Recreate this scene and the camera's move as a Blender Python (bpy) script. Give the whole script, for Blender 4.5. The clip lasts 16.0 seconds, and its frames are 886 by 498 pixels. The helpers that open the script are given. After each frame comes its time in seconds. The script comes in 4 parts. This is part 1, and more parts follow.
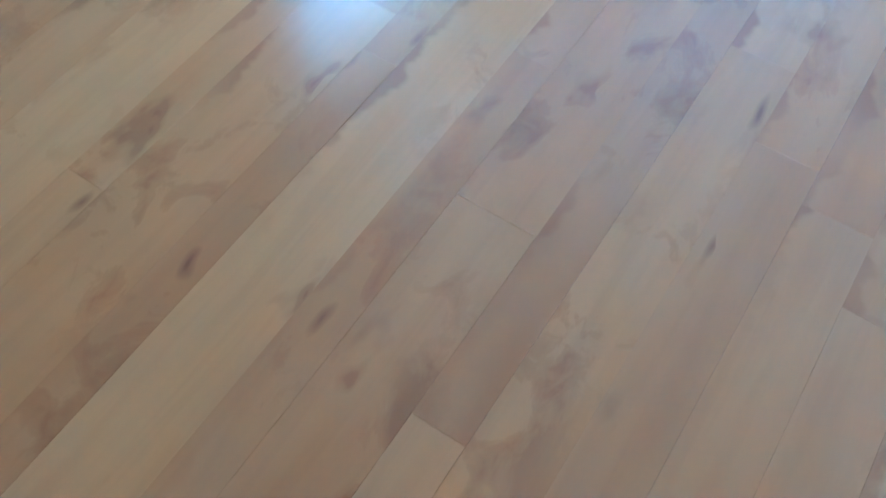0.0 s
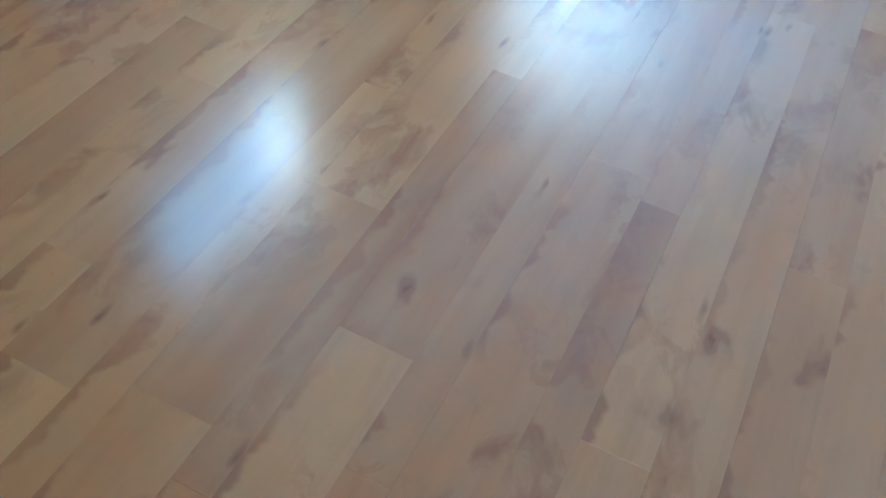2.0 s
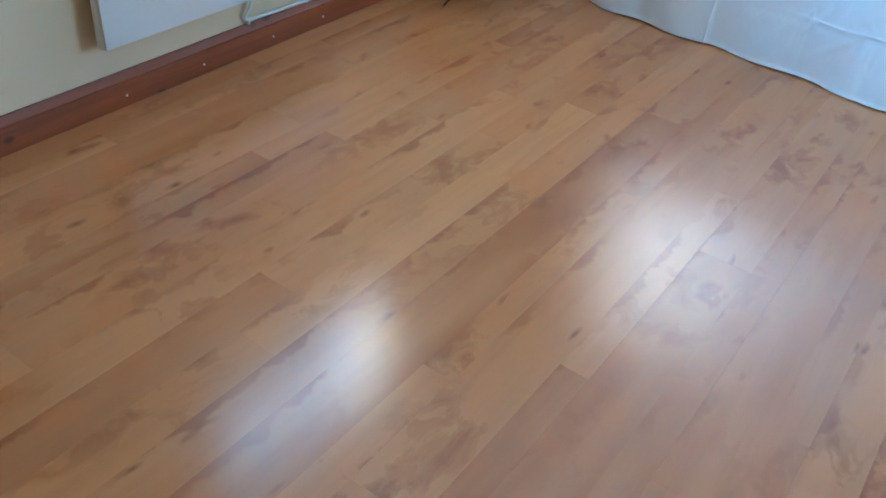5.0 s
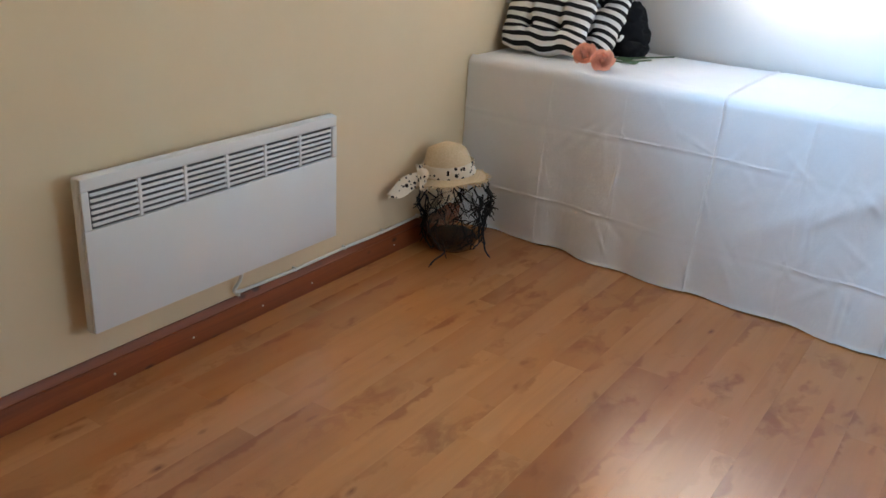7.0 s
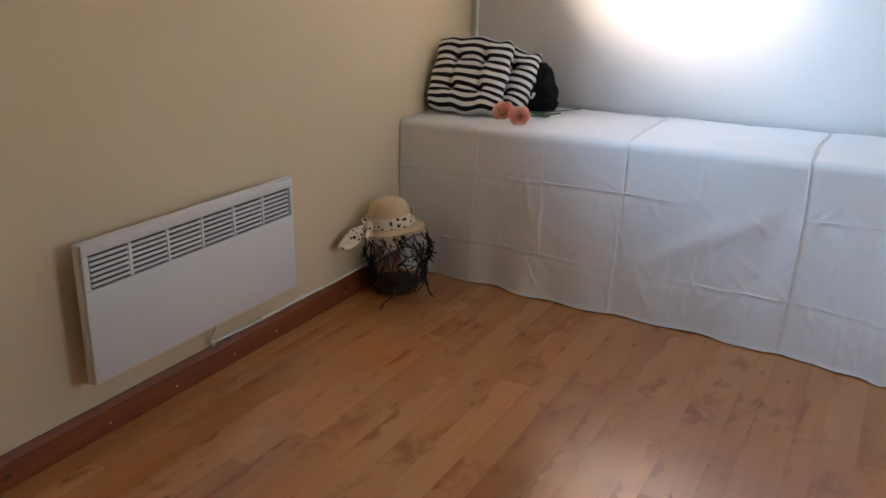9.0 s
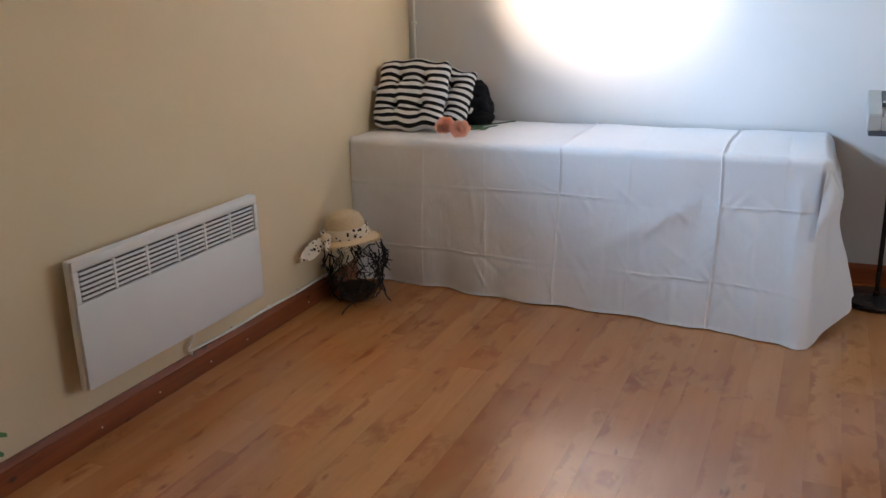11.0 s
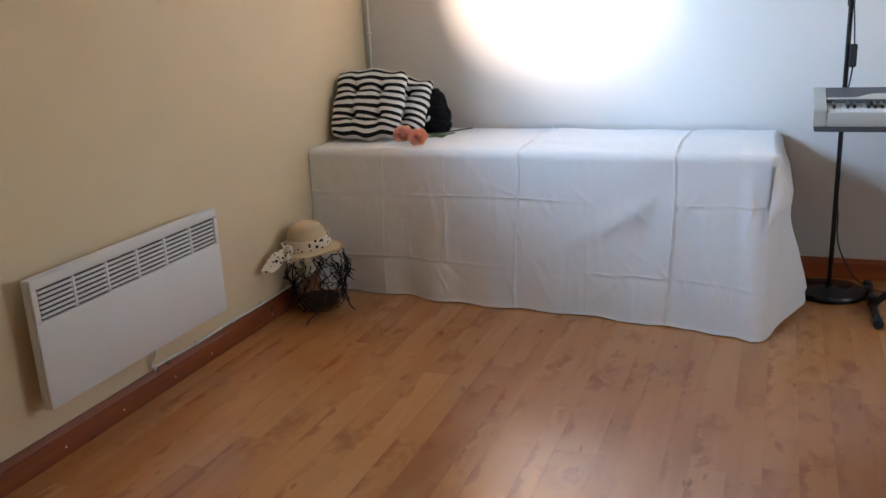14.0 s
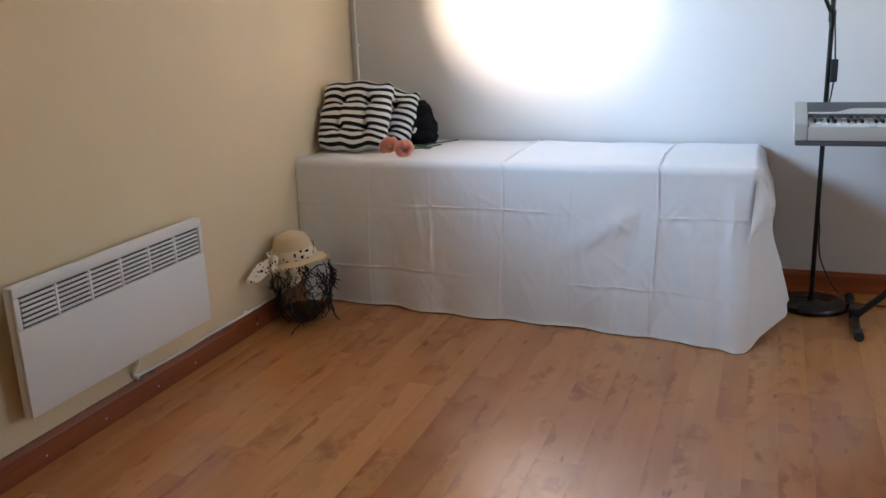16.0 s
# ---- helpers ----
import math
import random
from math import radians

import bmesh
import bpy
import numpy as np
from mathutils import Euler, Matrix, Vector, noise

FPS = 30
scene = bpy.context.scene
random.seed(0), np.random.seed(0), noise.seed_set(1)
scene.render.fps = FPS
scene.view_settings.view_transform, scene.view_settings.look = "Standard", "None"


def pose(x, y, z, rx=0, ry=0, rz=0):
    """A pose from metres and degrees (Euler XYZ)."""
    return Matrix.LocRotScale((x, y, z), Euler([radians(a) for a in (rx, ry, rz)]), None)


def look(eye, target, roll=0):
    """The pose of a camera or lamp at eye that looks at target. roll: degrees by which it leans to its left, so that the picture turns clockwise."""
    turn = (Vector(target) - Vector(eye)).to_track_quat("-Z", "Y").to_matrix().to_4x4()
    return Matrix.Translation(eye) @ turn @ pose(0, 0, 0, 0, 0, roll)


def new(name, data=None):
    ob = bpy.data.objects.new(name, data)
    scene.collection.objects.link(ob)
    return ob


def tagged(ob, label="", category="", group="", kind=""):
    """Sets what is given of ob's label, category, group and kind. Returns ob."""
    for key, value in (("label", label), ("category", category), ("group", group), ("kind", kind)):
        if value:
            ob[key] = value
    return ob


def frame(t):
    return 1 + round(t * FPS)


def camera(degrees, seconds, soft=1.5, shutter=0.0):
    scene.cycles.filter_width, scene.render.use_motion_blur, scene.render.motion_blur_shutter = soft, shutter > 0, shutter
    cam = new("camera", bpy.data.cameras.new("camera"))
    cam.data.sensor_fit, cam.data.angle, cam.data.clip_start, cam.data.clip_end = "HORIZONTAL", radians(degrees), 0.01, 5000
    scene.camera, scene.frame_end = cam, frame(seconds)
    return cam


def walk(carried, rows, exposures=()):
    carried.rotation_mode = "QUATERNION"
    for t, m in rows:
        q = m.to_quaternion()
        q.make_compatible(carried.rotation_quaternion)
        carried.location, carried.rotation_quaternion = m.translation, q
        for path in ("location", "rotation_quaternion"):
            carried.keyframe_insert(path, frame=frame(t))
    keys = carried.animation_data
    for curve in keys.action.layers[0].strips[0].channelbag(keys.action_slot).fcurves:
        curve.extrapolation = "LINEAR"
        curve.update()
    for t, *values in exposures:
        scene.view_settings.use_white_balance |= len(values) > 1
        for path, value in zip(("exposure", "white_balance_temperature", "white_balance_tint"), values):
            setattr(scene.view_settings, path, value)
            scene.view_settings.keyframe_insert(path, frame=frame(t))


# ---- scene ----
cam = camera(54.0, 16.0, soft=1.5, shutter=0.25)
PATH = [
    (0, (1.955, -4.091, 0.933), (1.406, -3.21, -0.776), 1.5),
    (0.5, (1.93, -3.97, 0.969), (1.352, -2.991, -0.677), 1.7),
    (1, (1.878, -3.841, 1.028), (1.326, -2.788, -0.58), 3.3),
    (1.5, (1.855, -3.778, 1.034), (1.327, -2.623, -0.512), 5.1),
    (2, (1.841, -3.73, 1.047), (1.35, -2.496, -0.448), 6.6),
    (2.5, (1.831, -3.694, 1.057), (1.333, -2.405, -0.389), 6.5),
    (3, (1.798, -3.662, 1.067), (1.312, -2.299, -0.313), 8.3),
    (3.2, (1.79, -3.633, 1.083), (1.286, -2.26, -0.281), 8.4),
    (5.3, (1.806, -3.511, 1.171), (0.9, -2.137, 0.035), 5.8),
    (5.5, (1.818, -3.495, 1.188), (0.879, -2.093, 0.115), 5.6),
    (6, (1.812, -3.473, 1.202), (0.818, -2.01, 0.268), 5.1),
    (6.5, (1.801, -3.475, 1.225), (0.779, -1.958, 0.416), 4.6),
    (7, (1.795, -3.479, 1.237), (0.774, -1.936, 0.476), 3.2),
    (7.5, (1.808, -3.481, 1.243), (0.796, -1.917, 0.514), 1.3),
    (8, (1.844, -3.549, 1.264), (0.847, -1.963, 0.564), 1.1),
    (8.5, (1.85, -3.702, 1.278), (0.889, -2.078, 0.617), 0.8),
    (9, (1.879, -3.815, 1.296), (0.993, -2.136, 0.668), 0.9),
    (9.5, (1.9, -3.892, 1.306), (1.044, -2.187, 0.706), 0.4),
    (10, (1.931, -3.997, 1.293), (1.109, -2.269, 0.712), -0.0),
    (12.5, (1.99, -4.119, 1.305), (1.254, -2.348, 0.737), -3.0),
    (13, (1.978, -4.127, 1.3), (1.253, -2.349, 0.741), -3.1),
    (13.5, (1.993, -4.116, 1.294), (1.277, -2.332, 0.742), -3.0),
    (14, (2.0, -4.111, 1.29), (1.293, -2.323, 0.738), -2.8),
    (14.5, (2.006, -4.114, 1.292), (1.306, -2.322, 0.745), -2.4),
    (15, (1.997, -4.12, 1.29), (1.316, -2.317, 0.755), -2.2),
    (15.5, (2.007, -4.122, 1.293), (1.329, -2.317, 0.761), -2.1),
    (16, (2.025, -4.118, 1.286), (1.338, -2.315, 0.761), -2.3),
]
EXPOSURES = [(0.0, 5.84, 3540, -17), (1.0, 5.57, 3720, -17), (3.2, 5.1, 4100, -14), (5.3, 5.04, 4900, -2), (6.2, 4.91, 5600, 4), (7.0, 4.54, 6700, 12), (8.0, 4.49, 7150, 18), (8.5, 4.32, 7300, 18), (9.0, 3.94, 7300, 19), (10.0, 4.06, 7300, 19), (16.0, 4.14, 7250, 18)]
walk(cam, [(t, look(eye, target, roll)) for t, eye, target, roll in PATH], EXPOSURES)

# ---- light ----
# A window in the cream wall above the heater throws hazy low sun on the back wall.
SUN_WAY = Vector((0.575, 1.0, -0.185)).normalized()
world = bpy.data.worlds.new("sky")
scene.world = world
world.use_nodes = True
wn = world.node_tree.nodes
sky = wn.new("ShaderNodeTexSky")
sky.sky_type, sky.sun_disc = "NISHITA", False
sky.sun_elevation, sky.sun_rotation = math.asin(-SUN_WAY.z), math.atan2(-SUN_WAY.x, -SUN_WAY.y)
world.node_tree.links.new(sky.outputs[0], wn["Background"].inputs[0])
wn["Background"].inputs[1].default_value = 0.05

sun = new("sun", bpy.data.lights.new("sun", "SUN"))
sun.data.energy, sun.data.angle, sun.data.color = 1.95, radians(23), (1.0, 0.90, 0.78)
sun.matrix_world = look((0, 0, 0), SUN_WAY)


def sky_lamp(name, m, w, h, watts, colour):
    ob = new(name, bpy.data.lights.new(name, "AREA"))
    ob.data.shape, ob.data.size, ob.data.size_y = "RECTANGLE", w, h
    ob.data.energy, ob.data.color = watts, colour
    ob.matrix_world = m
    return ob


WIN_Y0, WIN_Y1, WIN_Z0, WIN_Z1 = -2.10, -1.15, 1.43, 2.16
ROOM_X, ROOM_Y, ROOM_Z = 4.0, -5.6, 2.45
sky_lamp("window_light", look((-0.19, (WIN_Y0 + WIN_Y1) / 2, (WIN_Z0 + WIN_Z1) / 2), (1, (WIN_Y0 + WIN_Y1) / 2, 1.7)),
         WIN_Y1 - WIN_Y0 - 0.1, WIN_Z1 - WIN_Z0 - 0.1, 0.2, (0.78, 0.90, 1.0))
# the bright hazy sky round the sun, outside the window, which shines aslant across the room
HAZE = Vector((-0.90, (WIN_Y0 + WIN_Y1) / 2 - 0.70, 2.05))
haze = sky_lamp("low_sky_light", look(HAZE, HAZE + Vector((0.80, 1.0, -0.26))), 0.75, 0.9, 5.3, (0.33, 0.63, 1.0))
haze.data.spread = radians(110)
# fill lamp added on the east side to brighten the room
sky_lamp("east_window_light", look((ROOM_X + 0.1, -1.5, 1.55), (0, -1.1, 0.9)), 1.3, 1.1, 0.7, (0.74, 0.87, 1.0))


# ---- materials ----
class Mat:
    """A node material with a Principled surface and a few short cuts."""

    def __init__(self, name, colour=(0.5, 0.5, 0.5), rough=0.5, metal=0.0, spec=0.5):
        self.mat = bpy.data.materials.new(name)
        self.mat.use_nodes = True
        self.tree = self.mat.node_tree
        self.surf = self.tree.nodes["Principled BSDF"]
        self.set(Base_Color=(*colour, 1), Roughness=rough, Metallic=metal)
        self.surf.inputs["Specular IOR Level"].default_value = spec

    def set(self, **values):
        for key, value in values.items():
            self.surf.inputs[key.replace("_", " ")].default_value = value

    def node(self, kind, **values):
        n = self.tree.nodes.new("ShaderNode" + kind)
        for key, value in values.items():
            n.inputs[key.replace("_", " ")].default_value = value
        return n

    def link(self, a, b):
        self.tree.links.new(a, b)

    def coords(self, scale=(1, 1, 1), which="Object", shift=None):
        at = self.node("Mapping", Scale=scale)
        self.link(self.node("TexCoord").outputs[which], at.inputs["Vector"])
        if shift:
            self.link(shift, at.inputs["Location"])
        return at.outputs[0]

    def noise(self, vector, scale, detail=4.0, rough=0.55, twist=0.0):
        n = self.node("TexNoise", Scale=scale, Detail=detail, Roughness=rough, Distortion=twist)
        self.link(vector, n.inputs["Vector"])
        return n.outputs[0]

    def ramp(self, fac, *stops):
        n = self.tree.nodes.new("ShaderNodeValToRGB")
        while len(n.color_ramp.elements) < len(stops):
            n.color_ramp.elements.new(0.5)
        for e, (p, c) in zip(n.color_ramp.elements, stops):
            e.position, e.color = p, (*c, 1) if len(c) == 3 else c
        self.link(fac, n.inputs[0])
        return n.outputs[0]

    def mix(self, fac, a, b, mode="MIX"):
        n = self.tree.nodes.new("ShaderNodeMix")
        n.data_type, n.blend_type = "RGBA", mode
        for socket, value in ((n.inputs[0], fac), (n.inputs[6], a), (n.inputs[7], b)):
            if isinstance(value, (int, float)):
                socket.default_value = value
            elif isinstance(value, tuple):
                socket.default_value = (*value, 1)
            else:
                self.link(value, socket)
        return n.outputs[2]

    def math(self, how, a, b=0.0):
        n = self.tree.nodes.new("ShaderNodeMath")
        n.operation = how
        for socket, value in zip(n.inputs, (a, b)):
            if isinstance(value, (int, float)):
                socket.default_value = value
            else:
                self.link(value, socket)
        return n.outputs[0]

    def colour(self, socket):
        self.link(socket, self.surf.inputs["Base Color"])
        return self

    def rough(self, fac, lo, hi):
        n = self.node("MapRange", To_Min=lo, To_Max=hi)
        self.link(fac, n.inputs[0])
        self.link(n.outputs[0], self.surf.inputs["Roughness"])
        return self

    def bump(self, height, strength=0.3, depth=0.01):
        n = self.node("Bump", Strength=strength, Distance=depth)
        self.link(height, n.inputs["Height"])
        self.link(n.outputs[0], self.surf.inputs["Normal"])
        return self


def laminate(name, island=False):
    """Pale knotty maple print on glossy laminate; each strip has its own stretch of print."""
    m = Mat(name, rough=0.3, spec=0.9)
    rnd = (m.node("NewGeometry").outputs["Random Per Island"] if island else m.node("ObjectInfo").outputs["Random"])
    far = m.node("CombineXYZ")
    m.link(m.math("MULTIPLY", rnd, 37.0), far.inputs[0])
    m.link(m.math("MULTIPLY", rnd, 91.0), far.inputs[1])
    m.link(m.math("MULTIPLY", rnd, 13.0), far.inputs[2])
    base = m.coords((1, 1, 1), shift=far.outputs[0])

    def stretched(k):
        s = m.node("Mapping", Scale=k)
        m.link(base, s.inputs["Vector"])
        return s.outputs[0]

    def warped(k, amount, scale):
        """Stretched coordinates pushed about by a soft noise."""
        push = m.node("TexNoise", Scale=scale, Detail=2.0)
        m.link(stretched((1, 0.5, 1)), push.inputs["Vector"])
        grow = m.node("VectorMath")
        grow.operation = "SCALE"
        grow.inputs["Scale"].default_value = amount
        m.link(push.outputs["Color"], grow.inputs[0])
        both = m.node("VectorMath")
        both.operation = "ADD"
        m.link(stretched(k), both.inputs[0])
        m.link(grow.outputs[0], both.inputs[1])
        return both.outputs[0]

    def grey(*stops):
        return tuple((p, (v, v, v)) for p, v in stops)

    fine = m.noise(stretched((150, 6, 20)), 1.0, 3, 0.6)
    silk = m.noise(stretched((34, 2.2, 6)), 1.0, 3, 0.55, 0.4)
    cloud = m.noise(stretched((7, 1.6, 4)), 1.0, 2, 0.5)
    tint = m.ramp(rnd, (0.0, (0.475, 0.172, 0.048)), (0.2, (0.572, 0.230, 0.071)), (0.4, (0.417, 0.143, 0.039)), (0.6, (0.621, 0.264, 0.086)), (0.8, (0.529, 0.204, 0.060)), (1.0, (0.597, 0.244, 0.078)))
    col = m.mix(m.ramp(cloud, *grey((0.38, 0.0), (0.70, 0.50))), tint, (0.621, 0.295, 0.117))
    col = m.mix(m.ramp(silk, *grey((0.45, 0.0), (0.72, 0.20))), col, (0.330, 0.120, 0.038))
    # brown clouds of heartwood in loose groups, one edge crisp and the other fading
    group = m.ramp(m.noise(stretched((5, 2.0, 4)), 1.0, 1, 0.5), *grey((0.46, 0.0), (0.60, 1.0)))
    heart = m.noise(warped((10, 7.0, 5), 1.5, 11.0), 1.0, 5, 0.6)
    blotch = m.ramp(heart, *grey((0.52, 0.0), (0.55, 0.24), (0.62, 0.46), (0.66, 0.68), (0.80, 0.78)))
    col = m.mix(m.math("MULTIPLY", group, blotch), col, (0.325, 0.102, 0.027))
    # curled knots with a dark eye
    knot = m.node("TexVoronoi", Scale=1.0, Randomness=1.0)
    m.link(warped((8.5, 4.6, 4), 1.0, 20.0), knot.inputs["Vector"])
    kind = m.node("SeparateColor")
    m.link(knot.outputs["Color"], kind.inputs[0])
    some = m.math("GREATER_THAN", kind.outputs[0], 0.60)
    eye = m.ramp(knot.outputs["Distance"], *grey((0.02, 0.85), (0.06, 0.50), (0.12, 0.46), (0.15, 0.25), (0.26, 0.0)))
    col = m.mix(m.math("MULTIPLY", some, eye), col, (0.247, 0.070, 0.019))
    # short dark flecks along the grain
    fleck = m.node("TexVoronoi", Scale=1.0, Randomness=1.0)
    m.link(warped((26, 8.0, 5), 0.9, 14.0), fleck.inputs["Vector"])
    pick = m.node("SeparateColor")
    m.link(fleck.outputs["Color"], pick.inputs[0])
    rare = m.math("GREATER_THAN", pick.outputs[0], 0.90)
    col = m.mix(m.math("MULTIPLY", rare, m.ramp(fleck.outputs["Distance"], *grey((0.05, 0.75), (0.12, 0.42), (0.26, 0.0)))), col, (0.155, 0.047, 0.017))
    if not island:
        # brown streaks that hug one long edge of a strip
        place = m.node("SeparateXYZ")
        m.link(m.node("TexCoord").outputs["Object"], place.inputs[0])
        sway = m.math("MULTIPLY", m.math("SUBTRACT", m.noise(stretched((2, 9.0, 3)), 1.0, 3, 0.6), 0.44), 0.11)
        rim = m.ramp(m.math("SUBTRACT", place.outputs[0], sway), *grey((0.0, 1.0), (0.003, 0.7), (0.009, 0.0)))
        stain = m.ramp(m.noise(stretched((0.5, 2.6, 3)), 1.0, 2, 0.5), *grey((0.47, 0.0), (0.64, 0.62)))
        col = m.mix(m.math("MULTIPLY", rim, stain), col, (0.281, 0.083, 0.022))
    col = m.mix(m.math("MULTIPLY", fine, 0.12), col, (0.330, 0.177, 0.084))
    m.colour(col)
    m.rough(m.noise(m.coords((1, 1, 1), "Object"), 7, 3), 0.17, 0.25)
    m.bump(fine, 0.012, 0.002)
    return m.mat


def paint(name, colour, other, uneven=0.25):
    m = Mat(name, colour, 0.72, spec=0.3)
    at = m.coords()
    m.colour(m.mix(m.ramp(m.noise(at, 1.6, 5, 0.6), (0.35, (0, 0, 0)), (0.7, (1, 1, 1))), colour, other))
    big = m.noise(at, 4.5, 4, 0.55)
    grain = m.noise(at, 95, 3, 0.6)
    m.bump(m.math("ADD", m.math("MULTIPLY", big, 4.0), m.math("MULTIPLY", grain, 0.35)), uneven, 0.006)
    m.rough(big, 0.62, 0.8)
    return m.mat


def stained_pine(name, along, tone=1.0):
    m = Mat(name, rough=0.42)
    k = tuple(1.1 if i == along else 26 for i in range(3))
    at = m.coords(k)
    grain = m.noise(at, 1.0, 5, 0.6, 0.7)
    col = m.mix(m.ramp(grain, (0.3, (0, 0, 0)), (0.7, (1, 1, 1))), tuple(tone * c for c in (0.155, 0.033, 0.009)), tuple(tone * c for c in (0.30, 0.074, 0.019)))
    knot = m.node("TexVoronoi", Scale=1.0)
    m.link(m.coords(tuple(6.5 if i == along else 11 for i in range(3))), knot.inputs["Vector"])
    col = m.mix(m.ramp(knot.outputs["Distance"], (0.06, (1, 1, 1)), (0.13, (0, 0, 0))), col, (0.07, 0.02, 0.008))
    m.colour(col)
    m.rough(grain, 0.34, 0.5)
    m.bump(grain, 0.12, 0.003)
    return m.mat


def plain(name, colour, rough=0.5, metal=0.0, spec=0.5, grain=60, strength=0.05, vary=0.12):
    m = Mat(name, colour, rough, metal, spec)
    n = m.noise(m.coords(), grain, 3)
    soft = m.noise(m.coords(), 9, 3)
    dark = tuple(c * (1 - vary) for c in colour)
    m.colour(m.mix(soft, dark, tuple(min(1, c * (1 + vary * 0.5)) for c in colour)))
    m.rough(soft, max(0.03, rough - 0.06), min(1, rough + 0.06))
    m.bump(n, strength, 0.002)
    return m.mat


def cotton(name, colour):
    m = Mat(name, colour, 0.85, spec=0.2)
    at = m.coords()
    soft = m.noise(at, 5, 4)
    m.colour(m.mix(soft, tuple(c * 0.96 for c in colour), colour))
    weave = m.noise(m.coords((420, 420, 420)), 1.0, 2)
    m.bump(m.math("ADD", m.math("MULTIPLY", m.noise(m.coords((26, 26, 9)), 1.0, 4, 0.6, 0.5), 1.8), m.math("MULTIPLY", weave, 0.14)), 0.26, 0.006)
    m.set(Sheen_Weight=0.15)
    return m.mat


def striped_cloth(name, period):
    m = Mat(name, rough=0.88, spec=0.2)
    at = m.coords(which="UV")
    axis = m.node("SeparateXYZ")
    m.link(at, axis.inputs[0])
    phase = m.math("FRACT", m.math("ADD", m.math("DIVIDE", axis.outputs[1], period), 20.25))
    band = m.ramp(phase, (0.0, (0.82, 0.81, 0.79)), (0.50, (0.82, 0.81, 0.79)), (0.515, (0.007, 0.007, 0.009)), (0.985, (0.007, 0.007, 0.009)))
    m.colour(m.mix(m.math("MULTIPLY", m.noise(at, 30, 3), 0.05), band, (0.35, 0.34, 0.34)))
    m.bump(m.noise(m.coords((700, 700, 700)), 1.0, 2), 0.2, 0.002)
    return m.mat


def petal_silk(name):
    m = Mat(name, rough=0.7, spec=0.25)
    m.colour(m.mix(m.noise(m.coords(), 60, 3), (1.0, 0.64, 0.52), (1.0, 0.74, 0.62)))
    m.bump(m.noise(m.coords(), 200, 2), 0.1, 0.001)
    thin = m.node("BsdfTranslucent", Color=(1.0, 0.62, 0.47, 1))
    both = m.node("MixShader", Fac=0.5)
    m.link(m.surf.outputs[0], both.inputs[1])
    m.link(thin.outputs[0], both.inputs[2])
    m.link(both.outputs[0], m.tree.nodes["Material Output"].inputs["Surface"])
    return m.mat


def straw(name):
    m = Mat(name, rough=0.8, spec=0.25)
    at = m.coords()
    ring = m.node("TexWave", Scale=62.0, Distortion=2.0, Detail=2.0)
    ring.bands_direction = "Z"
    m.link(at, ring.inputs["Vector"])
    n = m.noise(at, 150, 3, 0.7)
    m.colour(m.mix(n, (0.64, 0.44, 0.25), (0.92, 0.74, 0.50)))
    m.bump(m.math("ADD", ring.outputs[1], n), 0.45, 0.0025)
    return m.mat


def dotted_cloth(name):
    m = Mat(name, rough=0.85, spec=0.2)
    v = m.node("TexVoronoi", Scale=60.0, Randomness=0.6)
    m.link(m.coords((1, 1, 1)), v.inputs["Vector"])
    size = m.node("SeparateColor")
    m.link(v.outputs["Color"], size.inputs[0])
    edge = m.math("ADD", m.math("MULTIPLY", size.outputs[0], 0.26), 0.20)
    inside = m.math("LESS_THAN", v.outputs["Distance"], edge)
    m.colour(m.mix(inside, (0.84, 0.71, 0.56), (0.03, 0.022, 0.02)))
    m.bump(m.noise(m.coords(), 120, 3), 0.2, 0.003)
    return m.mat


M_FLOOR = laminate("maple_laminate")
M_FLOOR_FAR = laminate("maple_laminate_far", True)
M_JOINT = plain("joint_dust", (0.30, 0.15, 0.07), 0.9)
M_CREAM = paint("cream_wall_paint", (0.82, 0.66, 0.455), (0.79, 0.62, 0.415), 0.15)
M_GREY = paint("grey_white_wall_paint", (0.74, 0.71, 0.69), (0.71, 0.68, 0.67), 0.2)
M_WHITE = paint("white_ceiling_paint", (0.8, 0.8, 0.79), (0.77, 0.77, 0.76), 0.15)
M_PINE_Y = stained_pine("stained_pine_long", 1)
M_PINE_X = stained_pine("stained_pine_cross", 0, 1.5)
M_HEATER = plain("white_enamel", (0.80, 0.80, 0.80), 0.38, grain=240, strength=0.03, vary=0.03)
# dark grey that stands in for the shade between the grille slats
M_GAP_SHADE = plain("painted_gap_shade", (0.11, 0.11, 0.112), 0.7)
M_PLASTIC = plain("white_plastic", (0.84, 0.82, 0.76), 0.45, vary=0.06)
M_SHEET = cotton("white_cotton_sheet", (0.84, 0.84, 0.86))
M_STRIPE = striped_cloth("black_white_stripes", 0.0345)
M_BLACK_WOOL = plain("black_wool", (0.012, 0.012, 0.014), 0.95, spec=0.1, grain=180, strength=0.9)
M_STRAW = straw("natural_straw")
M_DOTS = dotted_cloth("dotted_cotton")
M_TWIG = plain("black_twig", (0.007, 0.006, 0.006), 0.8, grain=300, strength=0.5)
M_SAND = plain("dark_gravel", (0.02, 0.018, 0.017), 0.9, grain=160, strength=1.0)
M_BLACK = plain("black_lacquered_steel", (0.006, 0.006, 0.007), 0.28)
M_RUBBER = plain("black_rubber", (0.016, 0.016, 0.017), 0.7)
M_SILVER = plain("silver_grey_plastic", (0.50, 0.49, 0.46), 0.42, vary=0.04)
M_KEYDARK = plain("dark_grey_plastic", (0.09, 0.09, 0.10), 0.45)
M_FELT = plain("pale_panel_plastic", (0.62, 0.60, 0.54), 0.5, vary=0.05)
